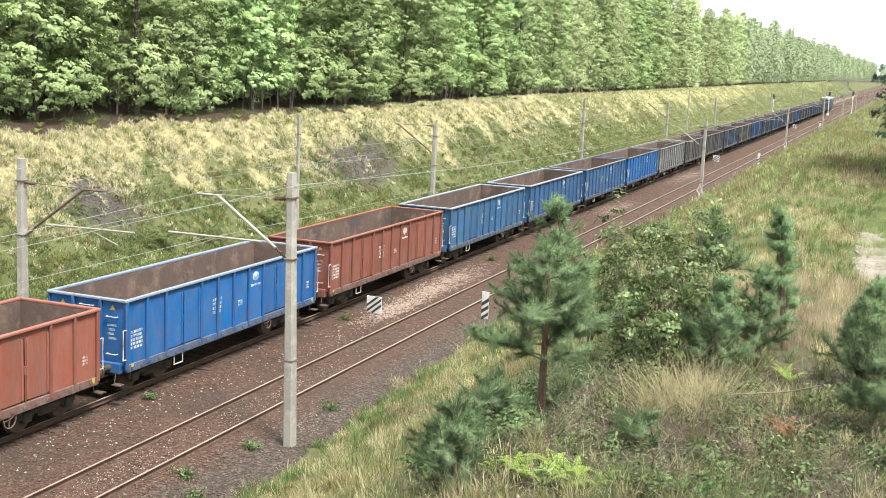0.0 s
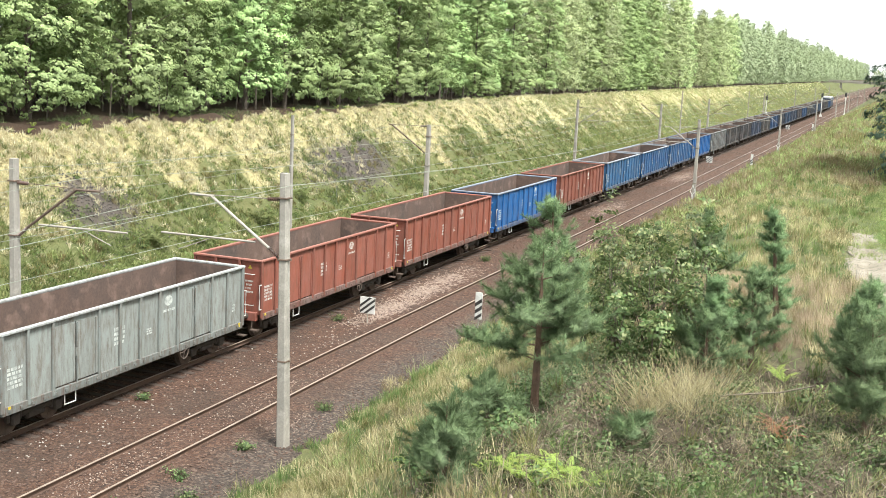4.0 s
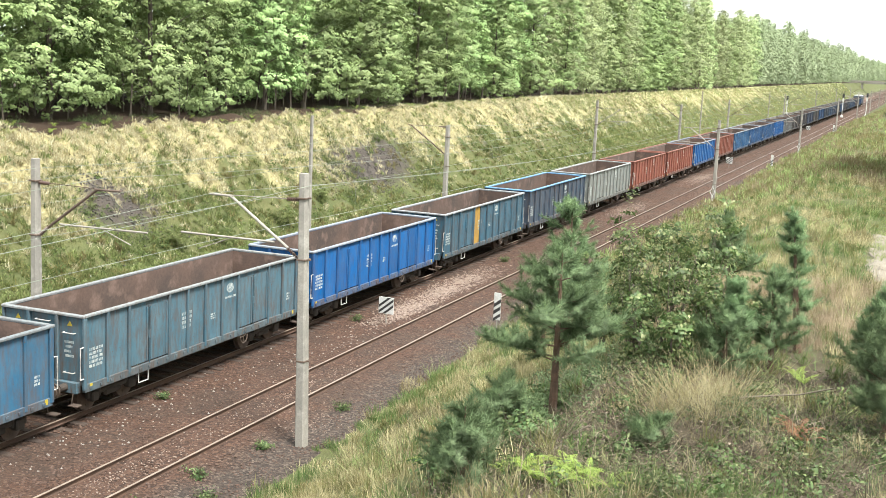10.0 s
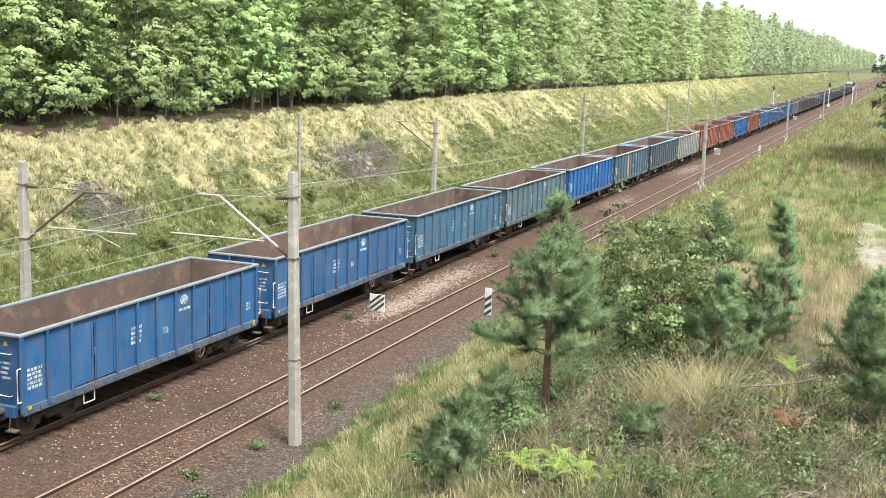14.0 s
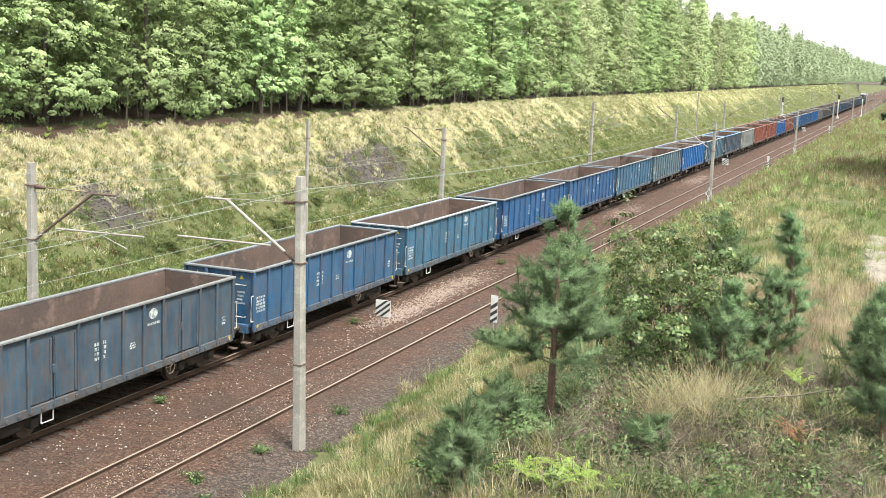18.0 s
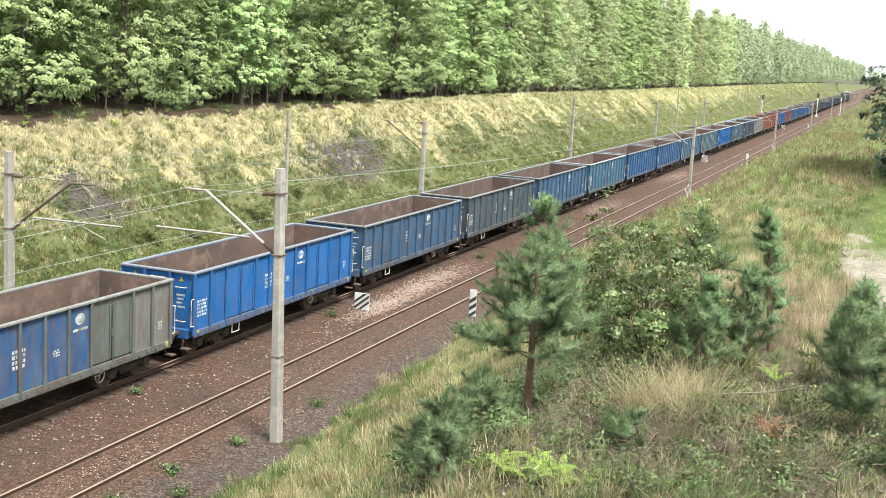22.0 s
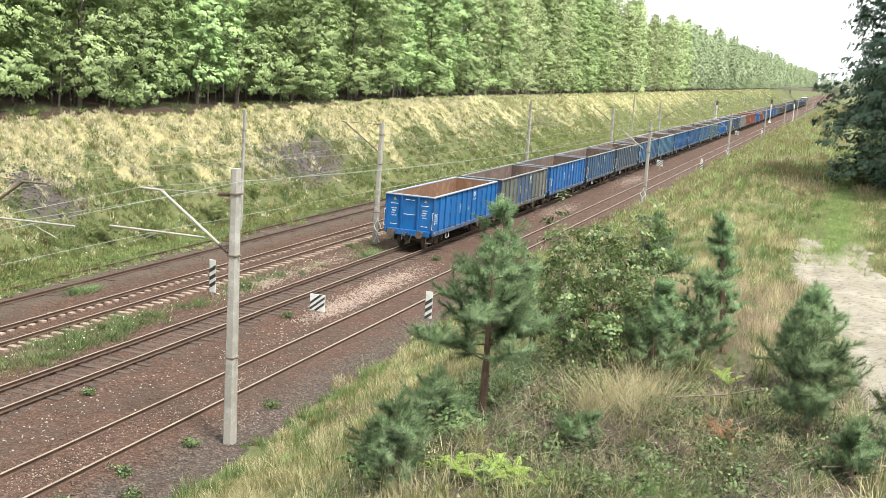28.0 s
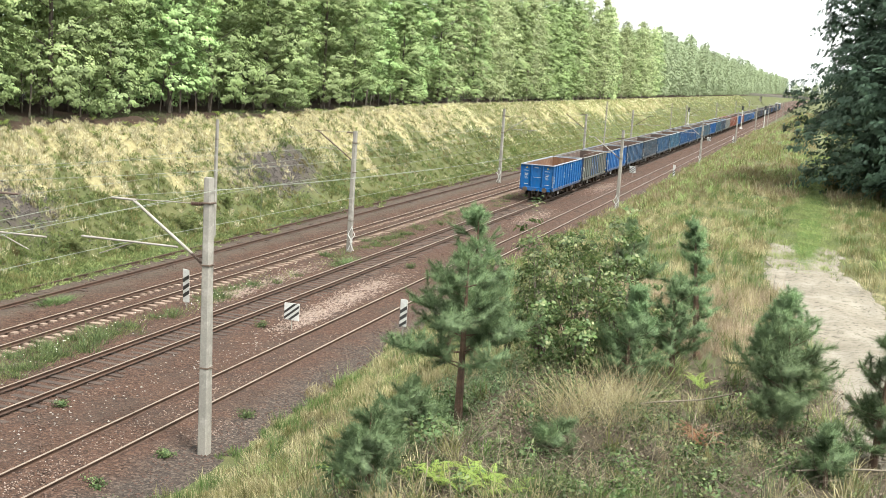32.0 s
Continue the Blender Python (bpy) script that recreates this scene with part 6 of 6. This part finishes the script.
def build_grass():
    floor = lambda x, y: np.clip((forest_edge(y) - x) * 2 + 0.6, 0, 1) * np.clip(0.35 + 0.5 * wave(x, y, 0.6), 0, 1)
    blades("forest_floor_grass", "sparse grass and seedlings on the forest floor", scatter(1500, -48.5, -43.8, 40, 150, floor, 51, 0.2, 1.2, 16), 0.35, 0.025, WEED, 51, 1.1)
    nb = lambda f: (lambda x, y: near_bank(x, y) * bare(x, y) * f(x, y))
    at = lambda *spec: scatter(*spec, per=1)[1]
    tussocks("green_bank_grass", "long green grass on the near bank", at(2600, -16.5, 4.5, 12, 80, nb(lambda x, y: 0.75 * lush(x, y)), 1, 0.1, 1.5), 0.42, 46, 0.014, GRASS_GREEN, 1, 0.95)
    tussocks("fading_bank_grass", "fading grass on the near bank", at(3600, -16.5, 5, 12, 80, nb(lambda x, y: 0.8 + 0 * x), 2, 0.1, 1.5), 0.4, 46, 0.014, GRASS_MIX, 2, 1.05)
    tussocks("dry_bank_grass", "dry straw-coloured grass on the near bank", at(3600, -16.5, 5, 12, 80, nb(lambda x, y: 1.1 - 0.8 * lush(x, y)), 3, 0.08, 1.5), 0.44, 44, 0.011, GRASS_DRY, 3, 1.0)
    blades("seed_heads", "thin pale stalks with seed heads over the near bank", scatter(3000, -16, 5, 13, 80, nb(lambda x, y: np.clip(0.3 + 0.7 * wave(x, y, 0.5), 0, 1)), 53, 0.14, 1.5, 12), 0.66, 0.004, GRASS_DRY, 53, 0.5)
    herbs("bank_herbs", "small leafy herbs among the near bank grass", at(520, -15.5, 4, 14, 75, nb(lambda x, y: np.clip(0.4 + 0.6 * wave(x, y, 0.7), 0, 1)), 54, 0.1, 1.4), 0.24, 60, 0.028, WEED, 54)
    anywhere = lambda x, y: 1 + 0 * x
    blades("undergrowth_grass", "sparse green undergrowth below the pines", scatter(500, -6.5, 2.2, 13.5, 25, lambda x, y: np.clip(0.5 + 0.5 * wave(x, y, 1.0), 0, 1), 22, 0.12, 1.0, 16), 0.36, 0.013, WEED, 22, 1.0)
    blades("dead_stalks", "brown dead stalks on the dry bank", scatter(520, -6.5, 2.4, 13.5, 23, anywhere, 23, 0.16, 1.0, 12), 0.4, 0.007, GRASS_BROWN, 23, 1.5)
    blades("tall_straw", "tall dry straw among the young pines", scatter(56, -3.7, -2.3, 18.4, 20.4, anywhere, 21, 0.16, 1.0, 26), 0.9, 0.009, GRASS_DRY, 21, 1.0)
    blades("sedge", "green sedge at the edge of the bank", scatter(60, -3.6, -1.2, 13.6, 15.6, anywhere, 41, 0.12, 1.0, 26), 0.5, 0.012, GRASS_GREEN, 41, 0.8)
    blades("russet_grass", "reddish dry grass in tufts on the near bank", scatter(2600, -14, 3, 13, 45, lambda x, y: np.clip(wave(x, y, 0.8) - 0.1, 0, 1) * near_bank(x, y), 42, 0.1, 1.3, 14), 0.5, 0.01, GRASS_BROWN, 42, 0.7)
    blades("herb_clumps", "leafy green herbs among the near bank grass", scatter(1300, -15.5, 6, 20, 170, lambda x, y: np.clip(0.4 + 0.6 * wave(x, y, 0.4), 0, 1) * near_bank(x, y) * bare(x, y), 43, 0.25, 1.3, 46), 0.5, 0.03, GRASS_LUSH, 43, 0.9)
    blades("path_grass", "short trodden grass on the sandy path", scatter(15000, -1.3, 2.2, 36, 112, lambda x, y: np.clip((y - 37) * 0.07, 0, 1) * np.clip(1.3 - np.abs(x - path_mid(y)) * 0.9, 0.1, 1), 45, 0.1, 1.2, 9), 0.2, 0.016, GRASS_LUSH, 45, 0.8)
    blades("dark_herbs", "dark green herbs in the bank grass", scatter(800, -44, -35, 40, 180, lambda x, y: np.clip(0.3 + 0.7 * wave(y, x, 0.45), 0, 1) * far_bank(x, y), 46, 0.4, 1.3, 80), 0.45, 0.035, GRASS_GREEN, 46, 1.1)
    foot = lambda x, y: np.clip(1.2 - np.abs(x - np.clip(-14.2 - 0.045 * (y - 18), -16.4, -14.2) - 0.5) * 1.1, 0, 1) * np.clip(0.2 + 0.8 * wave(y, x, 0.6), 0, 1)
    tussocks("bank_foot_grass", "deep green grass along the foot of the bank", at(1500, -16.9, -12.2, 18, 90, foot, 52, 0.1, 1.2), 0.5, 50, 0.014, GRASS_GREEN, 52, 0.7)
    hollow = lambda x, y: 1 - bare(x, y)
    herbs("undergrowth_herbs", "yellow-green leafy herbs below the pines", at(80, -6.0, 1.0, 14.6, 20, hollow, 55, 0.1, 1.0), 0.26, 60, 0.042, LEAF_SHRUB, 55)
    herbs("dark_undergrowth", "dark green leafy herbs below the pines", at(110, -7.0, 1.2, 14.8, 23, hollow, 56, 0.1, 1.0), 0.28, 70, 0.03, WEED, 56)
    herbs("shade_herbs", "deep green herbs in the shade of the tall pine", at(330, -7.2, -2.6, 16.5, 25, lambda x, y: np.clip(1.3 - 0.35 * (x + 6) + 0.3 * (y - 21), 0, 1), 58, 0.1, 1.0), 0.34, 80, 0.03, NEEDLE, 58)
    tussocks("pink_plumes", "pinkish dry grass plumes between the pines and the path", at(420, -5.0, 0.2, 24.5, 33, near_bank, 59, 0.1, 1.0), 0.5, 50, 0.007, GRASS_PINK, 59, 0.8)
    tussocks("olive_grass", "olive grass mounds beside the sandy path", at(260, 2.6, 7, 24, 60, near_bank, 60, 0.1, 1.2), 0.6, 50, 0.012, GRASS_MIX, 60, 1.1)
    tussocks("undergrowth_straw", "dry golden grass tufts below the pines", at(70, -6.0, 1.0, 14.2, 21.5, hollow, 57, 0.1, 1.0), 0.42, 40, 0.006, GRASS_DRY, 57, 1.0)
    # fallen leaves and a tangle of thin dead stems
    gen = np.random.default_rng(44)
    n = 9000
    p = np.column_stack([gen.uniform(-6.8, 2.2, n), gen.uniform(13.6, 23.5, n)])
    up = np.column_stack([gen.normal(0, 0.5, (n, 2)), np.ones(n)])
    v, f = leaf_cards(np.column_stack([p, terrain(p[:, 0], p[:, 1]) + gen.uniform(0.01, 0.05, n)]), up, 0.034, gen, 0.0)
    tagged(new("leaf_litter", quick_mesh("leaf_litter", v, f, LITTER)), "brown and pale fallen leaves on the dry bank", "fallen leaves", kind="stuff")
    n = 2600
    p = np.column_stack([gen.normal(-2.2, 2.3, n), gen.uniform(13.8, 22, n)])
    a, e, L = gen.uniform(0, 6.28, n), np.abs(gen.normal(0, 0.45, n)), gen.uniform(0.25, 0.9, n)
    low = np.column_stack([p, terrain(p[:, 0], p[:, 1]) + gen.uniform(0.0, 0.12, n)])
    way = np.column_stack([np.cos(a) * np.cos(e), np.sin(a) * np.cos(e), np.sin(e)]) * L[:, None]
    bow = low + way * 0.5 + np.column_stack([gen.normal(0, 0.05, (n, 2)), gen.uniform(0, 0.1, n)])
    wide = np.column_stack([-np.sin(a), np.cos(a), 0 * a]) * 0.005
    lift = np.array([0, 0, 0.005])
    v = np.stack([low - wide, low + wide, low + lift, bow - wide, bow + wide, bow + lift, low + way], 1).reshape(-1, 3)
    f0 = np.array([(0, 1, 4), (0, 4, 3), (1, 2, 5), (1, 5, 4), (2, 0, 3), (2, 3, 5), (3, 4, 6), (4, 5, 6), (5, 3, 6)])
    f = (f0[None] + 7 * np.arange(n)[:, None, None]).reshape(-1, 3)
    tagged(new("dead_stems", quick_mesh("dead_stems", v, f, GRASS_BROWN)), "tangle of thin dead stems and twigs", "twigs", kind="stuff")
    tussocks("far_near_bank_grass", "long grass on the near bank further along", at(3200, -17, 14, 72, 330, nb(lambda x, y: 0.9 + 0 * x), 4, 0.1, 1.8), 0.6, 24, 0.05, GRASS_MIX, 4)
    tussocks("far_near_bank_green", "green grass on the near bank further along", at(2800, -17, 14, 66, 330, nb(lush), 24, 0.1, 1.8), 0.6, 24, 0.05, GRASS_LUSH, 24)
    tussocks("far_near_bank_straw", "dry grass on the near bank further along", at(4200, -17, 14, 66, 330, nb(lambda x, y: 1.1 - 0.8 * lush(x, y)), 5, 0.1, 1.8), 0.6, 22, 0.035, GRASS_DRY, 5, 1.2)
    upper = lambda x, y: np.clip((-38.9 - x) * 0.25 + 0.28 * wave(x, y, 0.35) + 0.28 * wave(y, x, 0.9), 0.04, 0.95) * np.clip(1.5 - y / 170, 0.35, 1)
    fb = lambda f: (lambda x, y: far_bank(x, y) * f(x, y) * slag(x, y))
    tussocks("straw_on_far_bank", "dry pale yellow grass on the upper far bank", at(17500, -46.5, -36, 38, 200, fb(upper), 6, 0.1, 1.4), 0.36, 26, 0.036, GRASS_STRAW, 6)
    tussocks("green_on_far_bank", "green grass on the lower far bank", at(9500, -46, -32.6, 38, 200, fb(lambda x, y: (1 - 0.6 * upper(x, y)) * (0.35 + 0.65 * lush(x, y))), 7, 0.1, 1.4), 0.36, 28, 0.038, GRASS_LUSH, 7)
    tussocks("fading_on_far_bank", "fading grass on the far bank", at(4500, -46, -33.0, 38, 200, fb(lambda x, y: 0.75 - 0.65 * upper(x, y)), 8, 0.1, 1.4), 0.4, 28, 0.04, GRASS_MIX, 8)
    herbs("herb_mounds", "rounded mounds of green herbs on the far bank", at(700, -44, -33.8, 40, 170, lambda x, y: np.clip(0.8 - 0.6 * upper(x, y) + 0.4 * wave(x, y, 0.5), 0, 1), 31, 0.1, 1.3), 0.5, 70, 0.06, GRASS_GREEN, 31)
    herbs("siding_weeds", "pale green weeds grown over the disused siding", at(1500, -36.2, -33.2, 36, 66, lambda x, y: np.clip(1.3 - 0.05 * (y - 44) + 0.3 * wave(x, y, 0.7), 0, 1), 33, 0.1, 1.0), 0.19, 24, 0.04, GRASS_LUSH, 33)
    tussocks("siding_grass", "green grass grown over the disused siding", at(900, -36.4, -33.4, 36, 70, lambda x, y: np.clip(1.3 - 0.04 * (y - 46) + 0.3 * wave(x, y, 0.7), 0, 1), 34, 0.1, 1.0), 0.3, 24, 0.03, GRASS_LUSH, 34)
    blades("distant_bank_grass", "pale grass on the far bank further along", scatter(15000, -46, -35.5, 150, 700, fb(lambda x, y: 0.9 + 0 * x), 9, 0.45, 1.6), 0.45, 0.06, GRASS_MIX, 9, 1.1)
    blades("distant_bank_green", "green grass on the far bank further along", scatter(8000, -46, -35.5, 150, 700, fb(lambda x, y: 0.9 + 0 * x), 39, 0.45, 1.6), 0.4, 0.06, GRASS_LUSH, 39, 1.1)
    blades("distant_bank_straw", "dry grass on the far bank further along", scatter(13000, -46, -37, 140, 700, fb(upper), 10, 0.45, 1.6), 0.5, 0.06, GRASS_STRAW, 10, 0.9)
    mid = lambda x, y: np.clip(1.3 - np.abs(x + 26.1 + 0.25 * np.sin(y * 0.5)) * 1.3 + 0.5 * wave(x, y, 0.5), 0, 1) * np.interp(y, [26, 44, 50, 54, 60, 64, 75, 120], [1, 1, 0.7, 0.15, 0.3, 0.8, 0.3, 0.4])
    blades("weed_strip", "green weeds between two tracks", scatter(620, -27.4, -24.9, 26, 120, mid, 11, 0.2, 1.5, 60), 0.42, 0.03, WEED, 11, 0.9)
    blades("weed_strip_grass", "grass among the weeds between two tracks", scatter(3000, -27.2, -25, 26, 120, mid, 12, 0.14, 1.5), 0.28, 0.02, GRASS_LUSH, 12, 0.8)
    n = 110
    p = np.column_stack([gen.normal(-26.1, 0.5, n), gen.uniform(27, 60, n)])
    q = np.column_stack([gen.uniform(-38, -34.2, n), gen.uniform(42, 90, n)])
    p = np.concatenate([p, q])
    v, f = leaf_cards(np.column_stack([p, terrain(p[:, 0], p[:, 1]) + gen.uniform(0.2, 0.42, len(p))]), np.tile((0.3, -0.5, 1.0), (len(p), 1)), 0.028, gen)
    tagged(new("white_blooms", quick_mesh("white_blooms", v, f, BLOOM)), "tiny white blooms scattered over the weeds", "flowers", kind="stuff")
    rng = np.random.default_rng(77)
    spots = np.array([(-24.9, 62, 0.4, 1.5), (-34.0, 50, 0.5, 3.0), (-31.3, 44, 0.3, 0.8), (-34.2, 58, 0.4, 5), (-34.3, 70, 0.4, 6), (-35.0, 62, 0.5, 5)])
    k = rng.integers(0, len(spots), 3200)
    blades("lone_weeds", "tufts of weeds in the ballast", (spots[k, :2] + rng.normal(0, 1, (3200, 2)) * spots[k, 2:] * 0.6, spots[k, :2], np.ones(3200)), 0.3, 0.04, WEED, 13, 1.3)


build_grass()

# ---------------------------------------------------------------- what moves


def motions():
    """The train rolls away along its track; s is the rear end of the last wagon."""
    rows = (
        (0.0, -208.6), (0.2, -206.75), (1.0, -199.2), (2.0, -190.3), (3.0, -181.1), (4.0, -171.7), (5.0, -162.1), (6.0, -152.4), (7.0, -142.75),
        (8.0, -132.9), (9.0, -123.0), (10.0, -112.95), (11.0, -103.0), (12.0, -93.0), (13.0, -83.05), (14.0, -73.1), (15.0, -63.1), (16.0, -53.1), (17.0, -43.1),
        (18.0, -33.05), (19.0, -23.1), (20.0, -13.2), (21.0, -3.5), (22.0, 6.55), (23.0, 16.5), (24.0, 26.3), (25.0, 35.9), (26.0, 45.35), (27.0, 54.8), (28.5, 68.9),
        (30.0, 83.5), (31.0, 93.3), (31.8, 101.15), (32.0, 103.1))
    for k, w in enumerate(TRAIN):
        ahead = HALF + PITCH * k + (1.0 if k == len(TRAIN) - 1 else 0.0)
        walk(w, [(t, pose(TRAIN_X, s + ahead, 0)) for t, s in rows])
    # wheels: one turn for each 2.9 m
    at = [(t, s) for t, s in rows]
    ts = np.array([t for t, s in at])
    ss = np.array([s for t, s in at])
    fine = np.linspace(0, 32, 521)
    turn = np.degrees(np.interp(fine, ts, ss) / 0.46)
    done = {}
    for w in TRAIN:
        for o in w.children_recursive:
            if o.name.startswith("wheelset"):
                key = round(o.location.y, 2)
                if key not in done:
                    walk(o, [(t, pose(0, key, 0.46, -a % 360)) for t, a in zip(fine.tolist(), turn.tolist())])
                    done[key] = o
                else:
                    o.rotation_mode = "QUATERNION"
                    data = o.animation_data_create()
                    data.action = done[key].animation_data.action
                    data.action_slot = done[key].animation_data.action_slot


motions()
